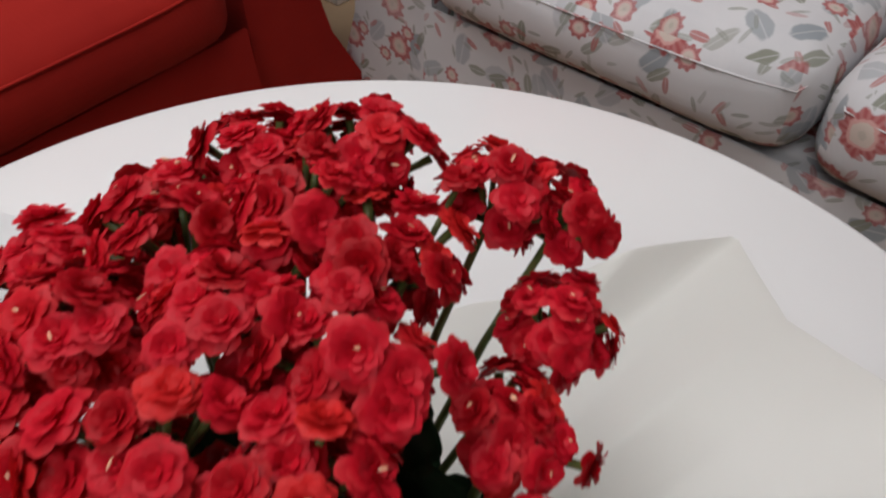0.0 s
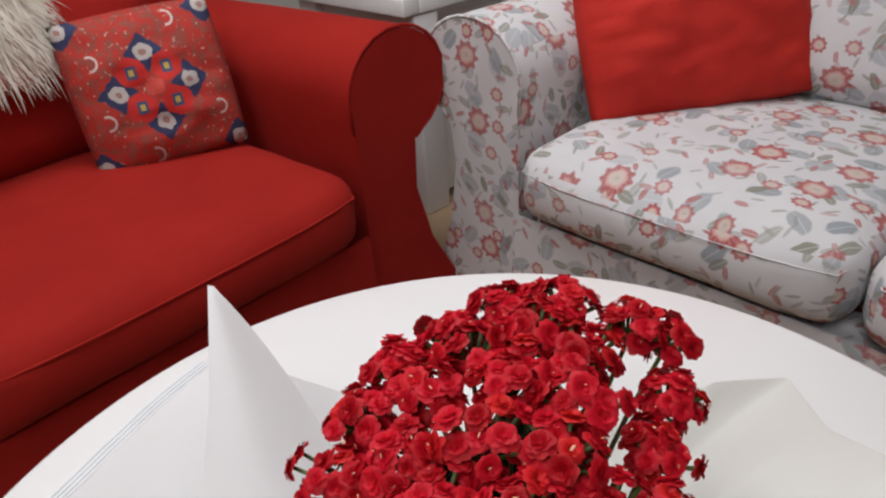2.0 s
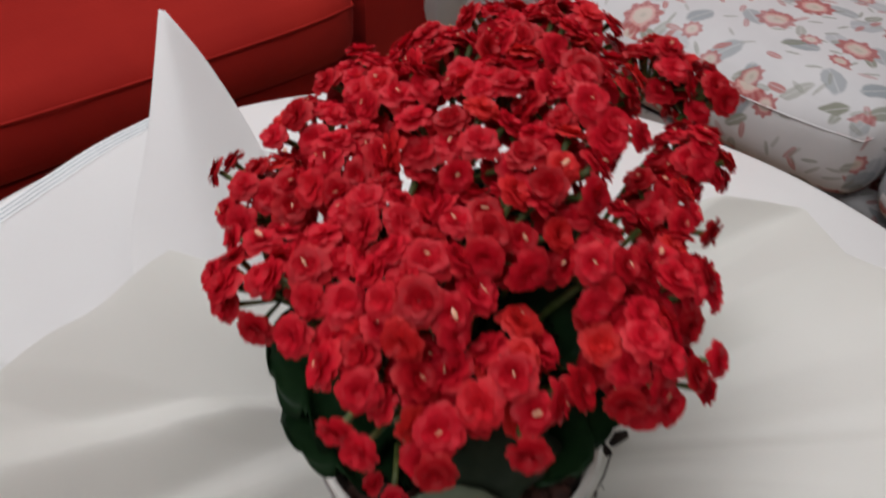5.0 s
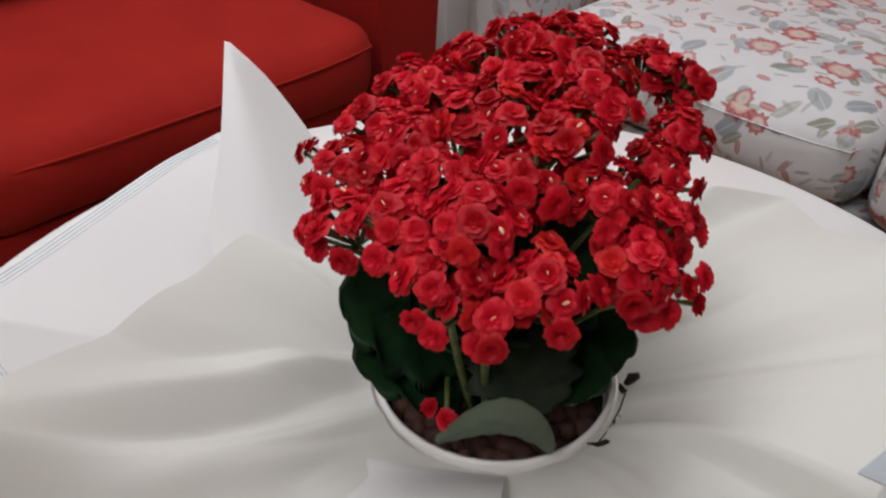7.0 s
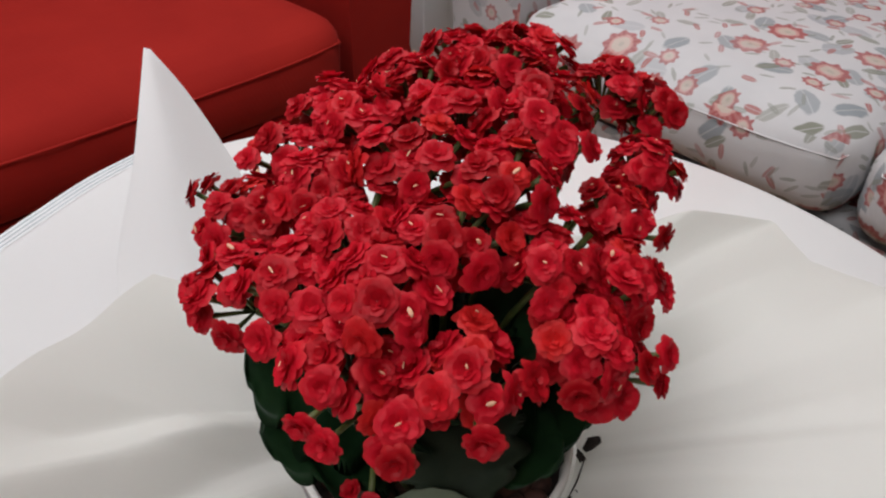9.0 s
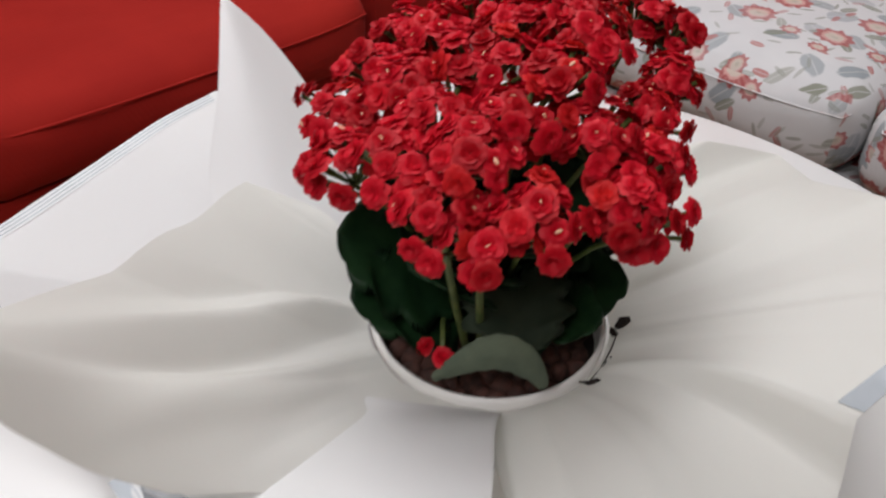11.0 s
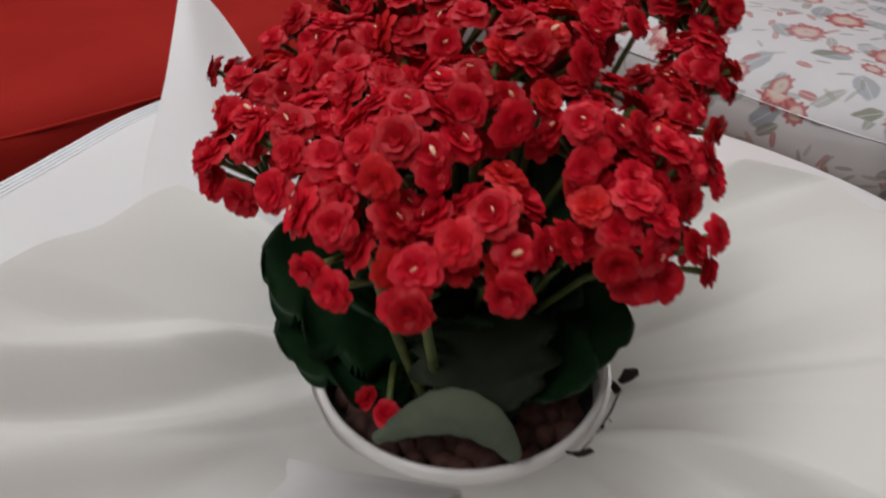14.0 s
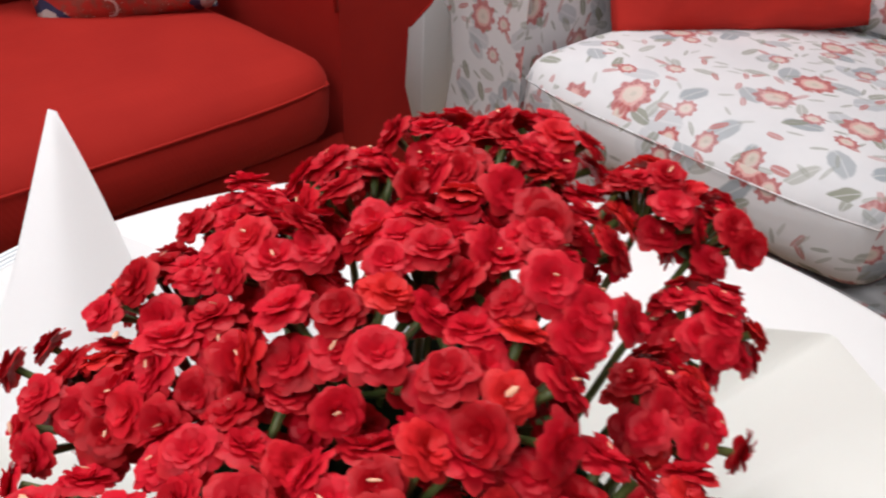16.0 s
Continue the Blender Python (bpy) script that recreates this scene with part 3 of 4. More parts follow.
def ring_sheet(controls, r0, z0, steps_a=220, steps_r=26, folds=0.012, seed=0.0, pleats=(), span=None):
    """A sheet of paper gathered round the pot. Each control: angle in degrees, radius and height of the edge, sag of the middle."""
    n = len(controls)
    bm = bmesh.new()
    closed = span is None
    lo, hi = span or (controls[0][0], controls[0][0] + 360)

    def edge(a):
        for i in range(n):
            c, d = controls[i], controls[(i + 1) % n]
            d0 = d[0] if d[0] > c[0] else d[0] + 360
            x = a if a >= c[0] else a + 360
            if c[0] <= x <= d0:
                s = (x - c[0]) / (d0 - c[0])
                qa, qb = radians(c[0] + (c[4] if len(c) > 4 else 0)), radians(d0 + (d[4] if len(d) > 4 else 0))
                p0, p1 = Vector((c[1] * math.cos(qa), c[1] * math.sin(qa))), Vector((d[1] * math.cos(qb), d[1] * math.sin(qb)))
                return p0 + (p1 - p0) * s, c[2] + (d[2] - c[2]) * s, c[3] + (d[3] - c[3]) * s
        c = controls[-1]
        return Vector((c[1] * math.cos(radians(c[0])), c[1] * math.sin(radians(c[0])))), c[2], c[3]

    grid = []
    count = steps_a if closed else steps_a + 1
    for i in range(count):
        a = lo + (hi - lo) * i / steps_a
        far, z1, sag = edge(a)
        q = radians(a)
        row = []
        for j in range(steps_r + 1):
            s = j / steps_r
            at = Vector((r0 * math.cos(q), r0 * math.sin(q))) * (1 - s) + far * s
            z = z0 + (z1 - z0) * s + sag * math.sin(math.pi * min(1.0, s ** 0.8))
            k = noise.noise(Vector((math.cos(q) * 2.6 + seed, math.sin(q) * 2.6, s * 0.9)))
            crease = 1 - 2 * abs(noise.noise(Vector((math.cos(q) * 2.1, math.sin(q) * 2.1 + seed, s * 0.8 + 3))))
            calm = 0.3 if 276 < a % 360 < 334 else 0.5
            z += folds * calm * (k + 0.8 * crease - 0.4) * math.sin(math.pi * min(1, 0.15 + s * 0.8))
            for mid, rise, wide, drift in pleats:
                gap = abs((a - mid - drift * s + 180) % 360 - 180)
                z += rise * max(0.0, 1 - gap / wide) ** 0.85 * math.sin(math.pi * min(1, 0.1 + s * 0.85))
            z += 0.005 * s * s * noise.noise(Vector((math.cos(q) * 4.5 + seed, math.sin(q) * 4.5, 9.0)))
            row.append(bm.verts.new((at.x, at.y, max(z, TABLE_TOP + 0.003))))
        grid.append(row)
    for i in range(count if closed else count - 1):
        a, b = grid[i], grid[(i + 1) % count]
        for j in range(steps_r):
            bm.faces.new((a[j], a[j + 1], b[j + 1], b[j]))
    return bm, grid


def solidify(ob, t):
    mod = ob.modifiers.new("thickness", "SOLIDIFY")
    mod.thickness, mod.offset = t, 0.0
    ob.modifiers.new("flat_faces", "WEIGHTED_NORMAL").weight = 100
    return ob


INNER = [(-28, 0.213, 0.642, 0.02), (-1, 0.292, 0.672, 0.0), (20, 0.274, 0.652, 0.0), (34, 0.285, 0.620, 0.012), (46.7, 0.356, 0.582, 0.018), (52.3, 0.265, 0.618, 0.008), (62, 0.20, 0.612, 0.004),
         (78, 0.17, 0.605, 0.01), (105, 0.19, 0.590, 0.01), (135, 0.13, 0.592, 0.0), (157, 0.145, 0.622, 0.0), (168, 0.177, 0.652, 0.0),
         (205, 0.215, 0.676, -0.008), (225, 0.280, 0.732, -0.018), (228.5, 0.268, 0.690, -0.004), (231.5, 0.249, 0.656, 0.0), (235.4, 0.2235, 0.629, 0.002), (240, 0.188, 0.607, 0.004), (247, 0.155, 0.594, 0.002), (265, 0.12, 0.592, 0.0),
         (277, 0.105, 0.590, 0.0), (281, 0.245, 0.564, 0.02), (291, 0.233, 0.570, 0.03), (309.5, 0.249, 0.556, 0.035), (328, 0.220, 0.612, 0.02)]
OUTER = [(108, 0.26, 0.54, 0.0), (124, 0.29, 0.575, 0.0), (141.2, 0.398, 0.602, 0.008, -2.7), (157, 0.385, 0.59, 0.0), (179, 0.410, 0.578, -0.005), (203, 0.262, 0.492, 0.0), (218, 0.237, 0.492, 0.0)]
# folds of the inner sheet: bearing at the pot, rise, half width, drift towards the edge
PLEATS = [(189, 0.015, 10, 34), (206, -0.006, 9, 22), (219, 0.009, 7, 14), (353, 0.004, 10, 5), (12, -0.004, 9, 4), (27, 0.010, 9, 9), (303, 0.003, 12, 4), (318, -0.003, 12, 2), (155, 0.010, 8, 4)]


def curve(points, n):
    """A smooth way through points, in n steps."""
    pts = [Vector(q) for q in points]
    out = []
    for i in range(n + 1):
        f = i / n * (len(pts) - 1)
        k = min(int(f), len(pts) - 2)
        s = f - k
        a, b, c, d = pts[max(k - 1, 0)], pts[k], pts[k + 1], pts[min(k + 2, len(pts) - 1)]
        out.append(0.5 * (2 * b + (c - a) * s + (2 * a - 5 * b + 4 * c - d) * s * s + (3 * b - a - 3 * c + d) * s ** 3))
    return out


def loft(rails, n=40, m=14):
    """A smooth sheet through rails of points; returns the bmesh and its grid of rows along the rails."""
    ways = [curve(r, n) for r in rails]
    grid = [curve([w[i] for w in ways], m) for i in range(n + 1)]
    bm = bmesh.new()
    vs = [[bm.verts.new(q) for q in row] for row in grid]
    for i in range(n):
        for j in range(m):
            bm.faces.new((vs[i][j], vs[i + 1][j], vs[i + 1][j + 1], vs[i][j + 1]))
    return bm, grid


def band(rows, j0, j1, lift=0.0012):
    """A printed band over a sheet's edge, from row rank j0 to j1."""
    bm = bmesh.new()
    vs = [[bm.verts.new(r[k] + Vector((0, 0, lift))) for k in (j0, j1)] for r in rows]
    for a, b in zip(vs, vs[1:]):
        bm.faces.new((a[0], b[0], b[1], a[1]))
    return bm


def edge_band(grid, a0, a1, lo, hi, width, inset=0.0, lift=0.0011):
    """A band along the free edge of a ring sheet between two angles, width metres broad."""
    bm = bmesh.new()
    prev = None
    n = len(grid)
    for i in range(n):
        a = lo + (hi - lo) * i / n
        if not a0 <= a <= a1:
            continue
        e, f = grid[i][-1].co, grid[i][-6].co
        w = (f - e).normalized()
        pair = [bm.verts.new(e + w * inset + Vector((0, 0, lift))), bm.verts.new(e + w * (inset + width) + Vector((0, 0, lift)))]
        if prev:
            bm.faces.new((prev[0], pair[0], pair[1], prev[1]))
        prev = pair
    return bm


def wrapping():
    ob = thing("wrapping_paper", "cream-white flower wrapping paper opened out round the pot", "wrapping paper")
    bm, grid = ring_sheet(INNER, 0.0805, 0.589, steps_a=360, seed=2.0, folds=0.011, pleats=PLEATS)
    right = edge_band(grid, -27, 14, -28, 332, 0.012)
    solidify(part("inner_sheet", bm, PAPER, ob, "creased cream paper"), 0.0005)
    solidify(part("border_tape", right, TAPE, ob, "grey printed border"), 0.0004)
    bm2, grid2 = ring_sheet(OUTER, 0.085, 0.565, steps_a=220, span=(108, 218), folds=0.006, seed=5.0)
    border = edge_band(grid2, 142.5, 217.5, 108, 218.5, 0.015, 0.001, 0.0007)
    lines = [edge_band(grid2, 142.5, 217.5, 108, 218.5, 0.0012, 0.004 + 0.0042 * k) for k in range(3)]
    solidify(part("outer_sheet", bm2, FILM, ob, "white outer paper with a striped border"), 0.0005)
    solidify(part("border_band", border, BORDER, ob, "pale grey border band"), 0.0003)
    for ln in lines:
        solidify(part("border_stripe", ln, TAPE, ob, "thin grey border line"), 0.0003)
    # the far corner of the outer sheet, standing up
    corner, _ = loft([[(-0.2515, 0.2125, 0.714), (-0.2270, 0.130, 0.674), (-0.2060, 0.045, 0.628), (-0.150, -0.004, 0.604), (-0.080, -0.012, 0.590)],
                      [(-0.2490, 0.2125, 0.7135), (-0.210, 0.145, 0.682), (-0.170, 0.075, 0.640), (-0.120, 0.030, 0.610), (-0.078, 0.012, 0.590)],
                      [(-0.2465, 0.2125, 0.713), (-0.192, 0.156, 0.7075), (-0.138, 0.100, 0.684), (-0.100, 0.060, 0.640), (-0.072, 0.034, 0.590)]], 40, 12)
    solidify(part("raised_corner", corner, FILM, ob, "white paper corner standing up"), 0.0004)
    # the front of the sheet, rolled over towards the table, edged with the ribbon
    flap, rows = loft([[(-0.165, -0.085, 0.560), (-0.095, -0.085, 0.590), (-0.03, -0.088, 0.597), (0.016, -0.080, 0.588)],
                       [(-0.172, -0.112, 0.566), (-0.115, -0.122, 0.586), (-0.050, -0.120, 0.609), (0.014, -0.112, 0.616)],
                       [(-0.180, -0.134, 0.568), (-0.100, -0.172, 0.609), (-0.035, -0.182, 0.636), (0.015, -0.176, 0.626)],
                       [(-0.182, -0.142, 0.555), (-0.084, -0.190, 0.610), (-0.030, -0.206, 0.630), (-0.003, -0.214, 0.606)]], 48, 16)
    solidify(part("rolled_flap", flap, FLAP, ob, "white flap curled over"), 0.0005)
    ribbon = band(rows, 16, 13)
    solidify(part("ribbon", ribbon, TAPE, ob, "blue-grey ribbon along the paper edge"), 0.0004)
    hang, hrows = loft([[(-0.034, -0.2045, 0.627), (-0.033, -0.214, 0.600), (-0.031, -0.222, 0.570), (-0.028, -0.2275, 0.541)],
                        [(-0.020, -0.2085, 0.622), (-0.015, -0.2165, 0.598), (-0.011, -0.2235, 0.570), (-0.008, -0.2270, 0.5405)],
                        [(-0.003, -0.2145, 0.606), (0.003, -0.2160, 0.592), (0.007, -0.2190, 0.568), (0.011, -0.2210, 0.540)]], 24, 10)
    solidify(part("hanging_flap", hang, FLAP, ob, "narrow strip hanging to the table"), 0.0005)
    solidify(part("ribbon", band(hrows[:14], 10, 9), TAPE, ob, "blue-grey ribbon along the paper edge"), 0.0004)
    under, _ = loft([[(-0.006, -0.203, 0.602), (0.006, -0.168, 0.612), (0.016, -0.130, 0.606)], [(0.006, -0.210, 0.575), (0.016, -0.185, 0.580), (0.030, -0.150, 0.580)],
                     [(0.010, -0.2185, 0.543), (0.024, -0.200, 0.543), (0.039, -0.173, 0.547)]], 16, 12)
    solidify(part("under_fold", under, PAPER, ob, "cream paper folded under the flap"), 0.0005)
    low, lrows = loft([[(-0.028, -0.2290, 0.5405), (-0.008, -0.2285, 0.5400), (0.011, -0.2225, 0.5395), (0.026, -0.2020, 0.5410), (0.040, -0.1770, 0.5440)],
                       [(-0.029, -0.2270, 0.5525), (-0.009, -0.2265, 0.5520), (0.010, -0.2210, 0.5515), (0.024, -0.1990, 0.5530), (0.038, -0.1740, 0.5560)]], 28, 3)
    solidify(part("ribbon", low, TAPE, ob, "blue-grey ribbon along the paper edge"), 0.0004)
    clasp, _ = loft([[(-0.242, -0.106, 0.494), (-0.186, -0.149, 0.495)], [(-0.232, -0.094, 0.496), (-0.176, -0.138, 0.497)]], 6, 3)
    solidify(part("ribbon", clasp, TAPE, ob, "grey ribbon end at the sheet's corner"), 0.0004)
    turn, _ = loft([[(-0.186, -0.149, 0.496), (-0.186, -0.142, 0.520), (-0.186, -0.140, 0.556)], [(-0.174, -0.140, 0.497), (-0.172, -0.134, 0.522), (-0.180, -0.131, 0.568)]], 10, 3)
    solidify(part("ribbon", turn, TAPE, ob, "folded grey ribbon end"), 0.0004)
    # printed marks that cannot be read, as plain bars
    for f in (0.16, 0.22, 0.26, 0.44, 0.50, 0.55, 0.80, 0.85):
        i = int(f * 48)
        a, b = rows[i][15] + Vector((0, 0, 0.002)), rows[min(i + 1, 48)][14] + Vector((0, 0, 0.002))
        c, d = rows[min(i + 1, 48)][15] + Vector((0, 0, 0.002)), rows[i][14] + Vector((0, 0, 0.002))
        mark = bmesh.new()
        mark.faces.new([mark.verts.new(q) for q in (a, c, b, d)])
        part("print_bar", mark, TAPE_MARK, ob, "pale printed mark")
    return ob


def debris():
    """Crumbs of dry stalk and bark on the paper by the pot."""
    rng = random.Random(8)
    for n, (x, y, size) in enumerate(((0.088, 0.0, 1.0), (0.082, -0.006, 0.7), (0.066, -0.054, 1.1), (0.075, -0.036, 0.6), (0.079, -0.03, 0.35), (0.10, -0.028, 0.25), (0.105, -0.04, 0.2))):
        bm = tube([(-0.005 * size, 0, 0), (0, 0.001, 0.001), (0.005 * size, 0.0005, 0.0005)], lambda s: 0.0026 * size * (0.6 + 0.7 * math.sin(2.6 * s + n)), 6)
        for v in bm.verts:
            v.co += Vector((rng.uniform(-1, 1), rng.uniform(-1, 1), rng.uniform(-1, 1))) * 0.0007 * size
        rad = math.hypot(x, y)
        solid("bark_crumb", bm, SOIL, "dark crumb of bark lying on the wrapping paper", "plant debris", m=Matrix.Translation((x, y, 0.5905 + (rad - 0.0805) * 0.35 + 0.002 * size)) @ pose(0, 0, 0, 0, 0, 40 + 70 * n))


def dry_stalk():
    """A thin dry stalk lying by the pot between the crumbs."""
    bm = tube([(0.084, -0.010, 0.594), (0.080, -0.024, 0.594), (0.073, -0.040, 0.5925), (0.067, -0.050, 0.592)], lambda s: 0.0004 + 0.0002 * math.sin(7 * s), 5)
    solid("dry_stalk", bm, SOIL, "thin dark dry stalk on the paper beside the pot", "plant debris")


debris()
dry_stalk()
flower_pot()
wrapping()


# ---- the plant ----
def petal(bm, length, width, lift, curl, turn, base=0.0012, rng=random):
    """One petal: a broad rounded blade that cups at its foot and rolls back at the tip."""
    rows = []
    wave, twist = rng.uniform(0, 6.28), rng.uniform(-0.12, 0.12)
    for s, wd in ((0.0, 0.40), (0.35, 0.85), (0.64, 1.0), (0.88, 0.90), (1.0, 0.52)):
        z0 = length * (s * math.sin(lift) - curl * s ** 2.2)
        r0 = base + length * s * math.cos(lift * (1 - 0.3 * s))
        row = []
        for t in (-1, -0.5, 0, 0.5, 1):
            y = t * wd * width / 2
            x = r0 - 0.10 * length * t * t * s
            z = z0 + 0.06 * width * t * t * (1 - s) + 0.035 * length * math.sin(wave + 2.6 * t) * s + twist * y
            row.append(bm.verts.new((x * math.cos(turn) - y * math.sin(turn), x * math.sin(turn) + y * math.cos(turn), z)))
        rows.append(row)
    for a, b in zip(rows, rows[1:]):
        for k in range(4):
            bm.faces.new((a[k], b[k], b[k + 1], a[k + 1]))


def flower_mesh(seed, openness):
    rng = random.Random(seed)
    bm = bmesh.new()
    for count, length, width, lift, curl in ((8, 0.0074, 0.0066, 0.00, 0.22), (8, 0.0069, 0.0062, 0.24, 0.24), (7, 0.0060, 0.0055, 0.50, 0.26), (6, 0.0048, 0.0045, 0.82, 0.22), (4, 0.0034, 0.0034, 1.10, 0.10)):
        off = rng.uniform(0, 6.28)
        for k in range(count):
            petal(bm, length * rng.uniform(0.82, 1.12), width * rng.uniform(0.85, 1.12), lift * openness + rng.uniform(-0.16, 0.16), curl + rng.uniform(-0.1, 0.12), off + 6.283 * k / count + rng.uniform(-0.2, 0.2), rng=rng)
    for k in range(3):
        petal(bm, 0.0026, 0.0034, 1.1, 0.1, 2.1 * k, 0.0, rng)
    ring = [bm.verts.new((0.0034 * math.cos(1.0472 * k), 0.0034 * math.sin(1.0472 * k), 0.0005)) for k in range(6)]
    bm.faces.new(ring)
    return mesh_of("flower", bm, PETAL)


def leaf_bm(length, width, droop, seed, fold=0.16, lobes=0.26):
    """A fleshy scalloped leaf along +x, thick in the middle, bending down towards the tip."""
    rng = random.Random(seed)
    bm = bmesh.new()
    n, half = 44, 4
    faces = []
    for side, th in ((1, 0.0010), (-1, -0.0010)):
        g = []
        for i in range(n + 1):
            s = math.sin(i / n * math.pi / 2)
            prof = max(0.10 if s < 0.12 else 0.0, math.sin(math.pi * min(1, max(0, s - 0.08) / 0.92)) ** 0.48)
            w = width / 2 * prof * (1.04 - lobes + lobes * abs(math.sin(i / n * 15.7 + 0.3)) ** 0.7)
            row = []
            for k in range(-half, half + 1):
                t = k / half
                x = length * (s + 0.01 * abs(t) * math.cos(s * 19))
                z = -droop * length * s * s + fold * width * t * t * prof + 0.03 * width * math.cos(s * 20 + k) * abs(t)
                row.append(bm.verts.new((x, t * w, z + th * (1 - t * t))))
            g.append(row)
        for i in range(n):
            for k in range(2 * half):
                q = (g[i][k], g[i + 1][k], g[i + 1][k + 1], g[i][k + 1])
                bm.faces.new(q if side > 0 else q[::-1])
    bmesh.ops.remove_doubles(bm, verts=bm.verts[:], dist=0.00005)
    return bm


# flower heads: place of the middle of each head
HEADS = [
    (-0.039, 0.093, 0.772), (0.000, 0.107, 0.785), (0.034, 0.103, 0.788), (-0.070, 0.070, 0.765), (-0.024, 0.070, 0.783), (0.018, 0.072, 0.793), (0.046, 0.060, 0.786),
    (0.081, 0.102, 0.772), (0.105, 0.102, 0.762), (0.104, 0.064, 0.746), (-0.090, 0.036, 0.757), (-0.044, 0.033, 0.780), (0.004, 0.034, 0.792), (0.042, 0.022, 0.788),
    (0.090, 0.026, 0.744), (-0.098, -0.008, 0.744), (-0.058, -0.012, 0.768), (-0.011, -0.008, 0.784), (0.032, -0.014, 0.781),
    (-0.037, -0.046, 0.769), (0.010, -0.050, 0.774), (0.056, -0.044, 0.762), (0.082, -0.038, 0.742), (-0.050, -0.076, 0.754), (-0.012, -0.084, 0.766),
    (0.072, -0.068, 0.738), (-0.024, -0.106, 0.746), (0.028, -0.102, 0.744), (0.086, -0.062, 0.722), (-0.002, -0.108, 0.735), (-0.086, -0.060, 0.738), (0.092, -0.020, 0.738),
]


def plant():
    ob = thing("flowering_plant", "bushy potted plant with double red flowers and dark scalloped leaves", "plant", Matrix.Translation((0, 0, RIM_Z - 0.02)))
    rng = random.Random(11)
    kinds = [flower_mesh(s, o) for s, o in ((1, 1.0), (2, 0.85), (3, 1.15), (4, 0.95), (5, 1.3), (6, 0.75))]
    speck_bm = bmesh.new()
    bmesh.ops.create_icosphere(speck_bm, subdivisions=1, radius=0.0011)
    speck = mesh_of("heart_or_glint_speck", speck_bm, HEART_GLINT)
    base = ob.matrix_basis.translation
    for n, (x, y, z) in enumerate(HEADS):
        reach = 0.0165 if x > 0.07 else rng.uniform(0.0175, 0.021)
        top = Vector((x, y, z)) - base
        out = (Vector((x * 1.0, y * 1.0, (z - 0.62) * 1.0))).normalized()
        shown = n in (26, 29, 14)
        foot = Vector((x * 0.28, y * 0.28, -0.005)) if shown else Vector((x * 0.16, y * 0.10 + 0.012, -0.005))
        fork = top - out * reach * 1.5
        bend = foot.lerp(fork, 0.6) + (Vector((x * 0.10, y * 0.10, 0.01)) if shown else Vector((-x * 0.12, -y * 0.16, 0.016)))
        path = [foot.lerp(bend, s / 4) * (1 - s / 4) + bend.lerp(fork, s / 4) * (s / 4) for s in range(5)]
        bm = tube(path, lambda s: (0.0026 if shown else 0.0021) - 0.0007 * s, 7)
        seats = []
        side = out.cross(Vector((0.3, 0.2, 0.93))).normalized()
        other = out.cross(side)
        count = 14 if y > -0.03 else 13
        hang = 0.015 if y < -0.05 else 0.024
        for k in range(count):
            q = k * 2.39996 + rng.uniform(-0.3, 0.3)
            tilt = 1.32 * math.sqrt((k + 0.35) / count) + rng.uniform(-0.08, 0.08)
            way = (out * math.cos(tilt) + (side * math.cos(q) + other * math.sin(q)) * math.sin(tilt) + Vector((0, 0, 0.38))).normalized()
            at = fork + way * reach * 1.45 * rng.uniform(0.80, 1.16)
            if at.z > top.z - hang:
                tube([fork, fork.lerp(at, 0.6), at - way * 0.002], lambda s: 0.0007 + 0.0009 * s, 5, bm=bm)
                seats.append((at, way))
        for k in range(6 if y > -0.03 else 4):
            q = k * (1.0472 if y > -0.03 else 1.5708) + rng.uniform(-0.5, 0.5)
            way = (out * 0.35 + (side * math.cos(q) + other * math.sin(q)) + Vector((0, 0, 0.25))).normalized()
            at = fork + way * reach * rng.uniform(0.75, 1.0) - out * 0.004
            if at.z < top.z - hang - 0.004 and y < -0.04:
                continue
            tube([fork, at - way * 0.002], lambda s: 0.0007 + 0.0009 * s, 5, bm=bm)
            seats.append((at, way))
        head = part("flower_head", bm, STEM, ob, "forked green flower stalk")
        for at, way in seats:
            fl = new("flower", kinds[rng.randrange(6)])
            fl.parent = head
            turn = way.to_track_quat("Z", "Y").to_matrix().to_4x4()
            size = rng.uniform(0.77, 1.05)
            fl.matrix_basis = Matrix.Translation(at) @ turn @ pose(0, 0, 0, rng.uniform(-20, 20), rng.uniform(-20, 20), rng.uniform(0, 360)) @ Matrix.Scale(size, 4)
            # a fifth of these are pale hearts, the slimmer rest imitate white glints
            if rng.random() < 0.34:
                ht = new("heart_or_glint_speck", speck)
                ht.parent = head
                ht.matrix_basis = Matrix.Translation(at + way * 0.0030) @ turn @ pose(0, 0, 0, 70, 0, rng.uniform(0, 360)) @ Matrix.Diagonal((0.9, 0.6, 1.8 * rng.uniform(0.6, 1.2), 1) if rng.random() < 0.2 else (0.4, 0.22, 1.5 * rng.uniform(0.5, 1.2), 1))
    # lone flowers that reach out of the crown on stalks of their own
    for x, y, z, wx, wy, wz in ((-0.112, -0.006, 0.744, -0.9, -0.2, 0.4), (-0.112, 0.010, 0.738, -0.9, 0.1, 0.5), (-0.100, -0.050, 0.722, -0.7, -0.5, 0.1), (-0.094, -0.036, 0.734, -0.8, -0.4, 0.4),
                                (0.098, -0.054, 0.724, 0.7, -0.4, 0.5), (-0.020, -0.121, 0.731, -0.2, -0.85, 0.3), (0.004, -0.122, 0.727, 0.1, -0.85, 0.3), (0.062, 0.084, 0.778, 0.1, 0.2, 0.95)):
        at, way = Vector((x, y, z)) - base, Vector((wx, wy, wz)).normalized()
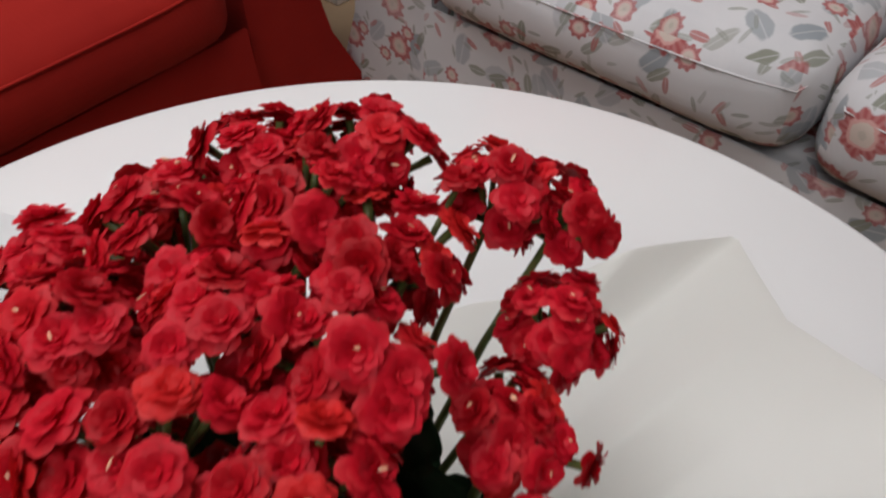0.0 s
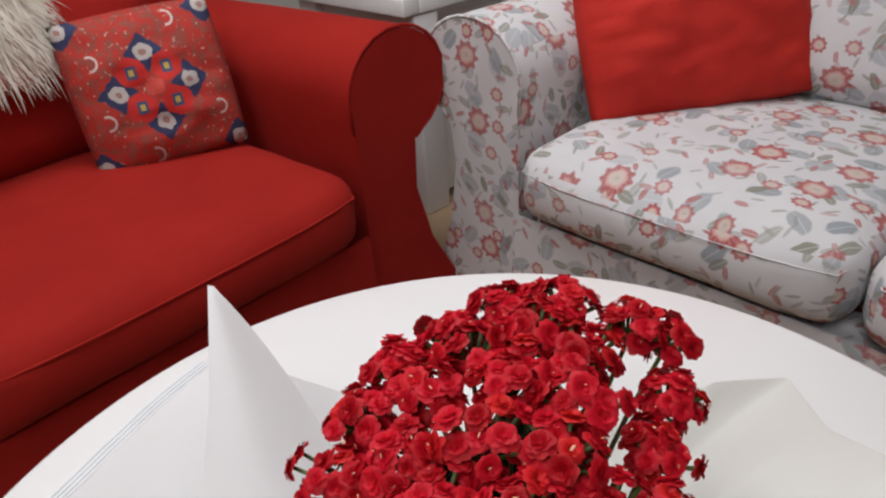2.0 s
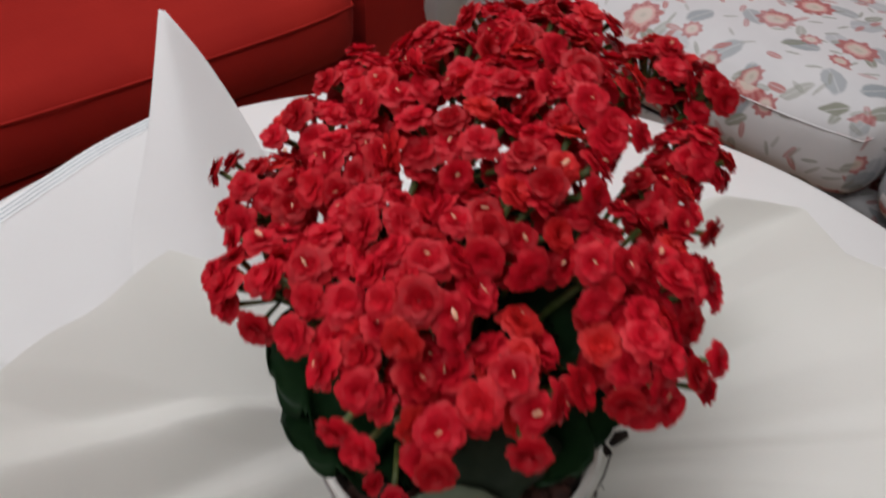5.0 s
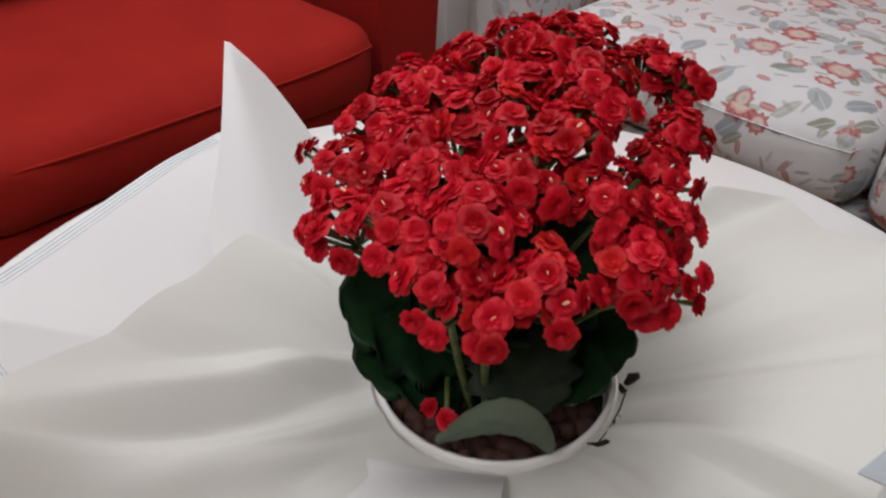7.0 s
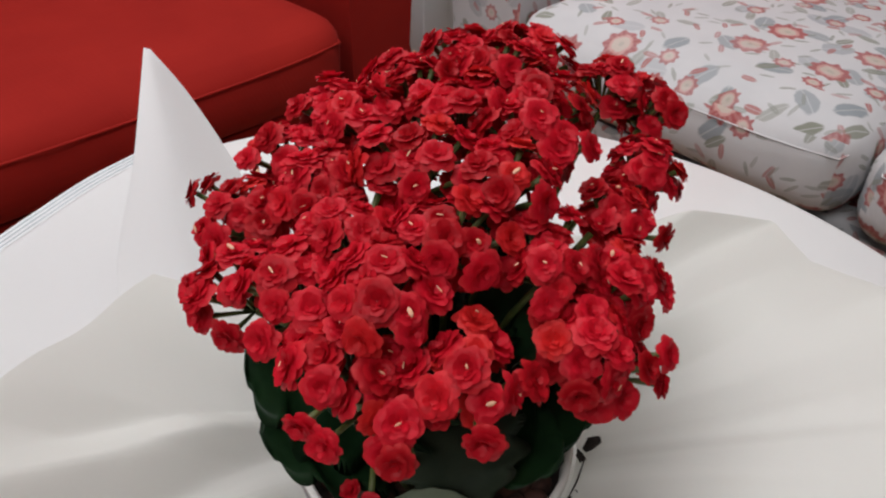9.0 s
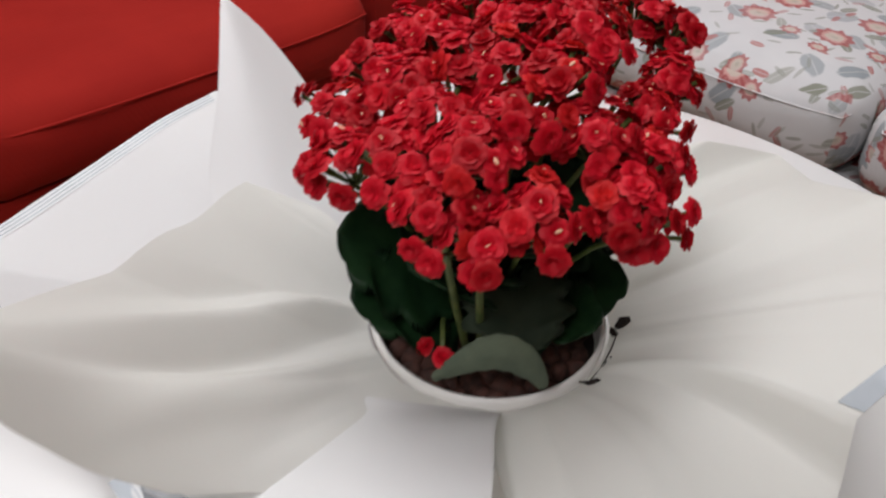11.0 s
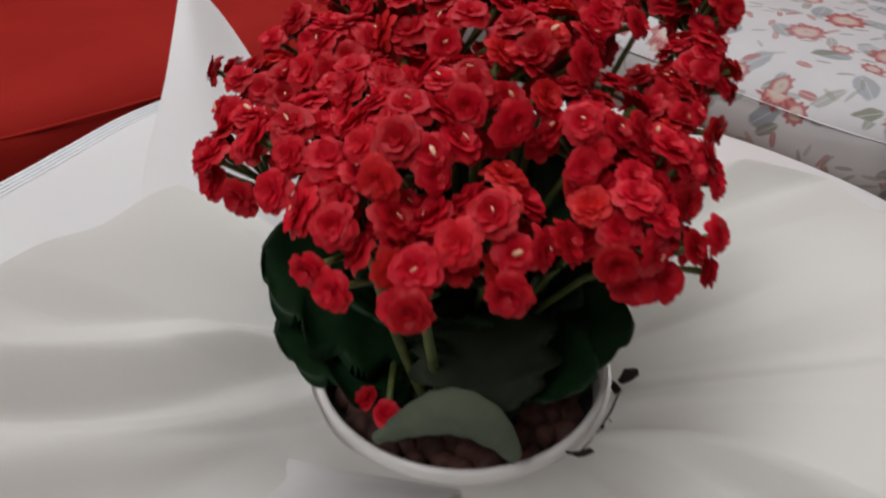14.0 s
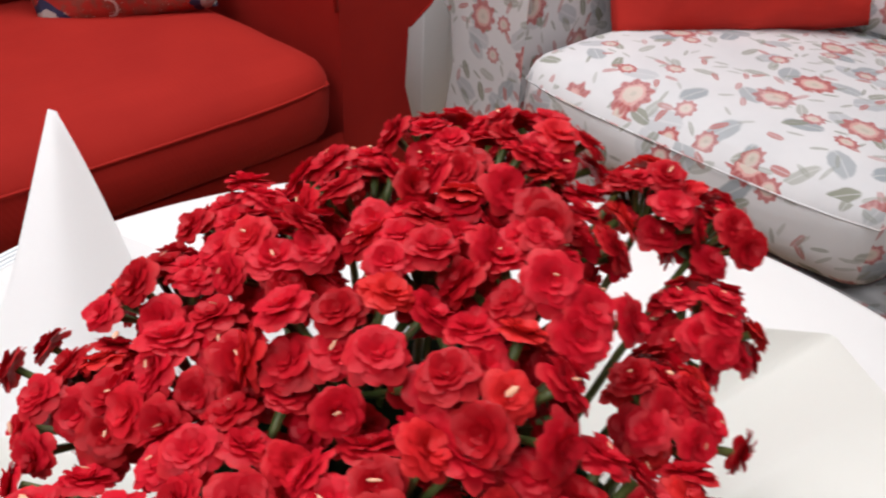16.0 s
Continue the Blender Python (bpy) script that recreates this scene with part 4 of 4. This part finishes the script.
        root = Vector((x * 0.62, y * 0.62, z - base.z - 0.030))
        lone = part("flower_head", tube([root, root.lerp(at, 0.55) - way * 0.004, at - way * 0.002], lambda s: 0.0014 - 0.0003 * s, 6), STEM, ob, "thin green flower stalk")
        fl = new("flower", kinds[rng.randrange(6)])
        fl.parent = lone
        fl.matrix_basis = Matrix.Translation(at) @ way.to_track_quat("Z", "Y").to_matrix().to_4x4() @ Matrix.Scale(0.85, 4)
    # leaves: bearing, height of the foot, length, width, rise, droop
    leaves = [(205, 0.040, 0.098, 0.088, 40, 0.12), (220, 0.030, 0.090, 0.076, 30, 0.10), (186, 0.030, 0.095, 0.080, 46, 0.15), (160, 0.02, 0.09, 0.07, 40, 0.2),
              (130, 0.02, 0.09, 0.07, 42, 0.2), (95, 0.02, 0.09, 0.07, 42, 0.2), (60, 0.025, 0.09, 0.07, 44, 0.2), (25, 0.022, 0.092, 0.07, 46, 0.15),
              (350, 0.020, 0.084, 0.070, 38, 0.10), (326, 0.020, 0.076, 0.066, 36, 0.12), (258, 0.030, 0.072, 0.066, 60, 0.10), (238, 0.036, 0.085, 0.080, 52, 0.10)]
    leaves += [(k * 40 + 14, 0.044 + 0.012 * (k % 3), 0.074, 0.068, 54 + 8 * (k % 2), 0.12) for k in range(9)]
    leaves += [(k * 30 + 150, 0.066 + 0.010 * (k % 2), 0.066, 0.064, 56, 0.15) for k in range(9)]
    leaves += [(k * 40 + 8, 0.092 + 0.008 * (k % 3), 0.066, 0.060, 30, 0.15) for k in range(9)]
    for n, (bearing, z, length, width, rise, droop) in enumerate(leaves):
        q = radians(bearing)
        lf = part("leaf", leaf_bm(length, width, droop, n), LEAF, ob, "dark green scalloped leaf")
        lf.matrix_basis = Matrix.Translation((0.012 * math.cos(q), 0.012 * math.sin(q), z)) @ pose(0, 0, 0, (46 if n < 3 else 30) * math.cos(q), -rise, bearing)
    lf = part("leaf", leaf_bm(0.060, 0.068, 0.06, 27, 0.05), LEAF_DULL, ob, "dull grey-green leaf facing outwards")
    lf.matrix_basis = Matrix.Translation((0.007, -0.024, 0.088)) @ pose(0, 0, 0, 0, 28, 292)
    arch, _ = loft([[(-0.025, -0.076, 0.037), (-0.004, -0.076, 0.066), (0.015, -0.077, 0.076), (0.032, -0.076, 0.064), (0.040, -0.075, 0.041)],
                    [(-0.025, -0.078, 0.035), (-0.003, -0.080, 0.057), (0.014, -0.081, 0.065), (0.030, -0.080, 0.055), (0.0395, -0.077, 0.038)],
                    [(-0.023, -0.078, 0.033), (-0.001, -0.080, 0.047), (0.014, -0.081, 0.052), (0.028, -0.080, 0.046), (0.037, -0.077, 0.035)]], 30, 8)
    for v in arch.verts:
        v.co += Vector((0, -0.4, -1)) * 0.0008 * abs(math.sin(v.co.x * 330))
    solidify(part("leaf", arch, LEAF_BACK, ob, "pale grey-green leaf arched over the pebbles"), 0.0014)
    # a short stalk with drooping flowers over the pebbles
    low = part("flower_head", tube([(-0.016, -0.03, 0.0), (-0.024, -0.046, 0.050), (-0.021, -0.067, 0.044)], 0.0016, 6), STEM, ob, "short bent flower stalk")
    for at, way, size in (((-0.020, -0.072, 0.046), (0.1, -0.45, 0.85), 0.80), ((-0.031, -0.067, 0.048), (-0.4, -0.3, 0.85), 0.70)):
        fl = new("flower", kinds[4])
        fl.parent = low
        fl.matrix_basis = Matrix.Translation(at) @ Vector(way).to_track_quat("Z", "Y").to_matrix().to_4x4() @ Matrix.Scale(size, 4)
    return ob


plant()
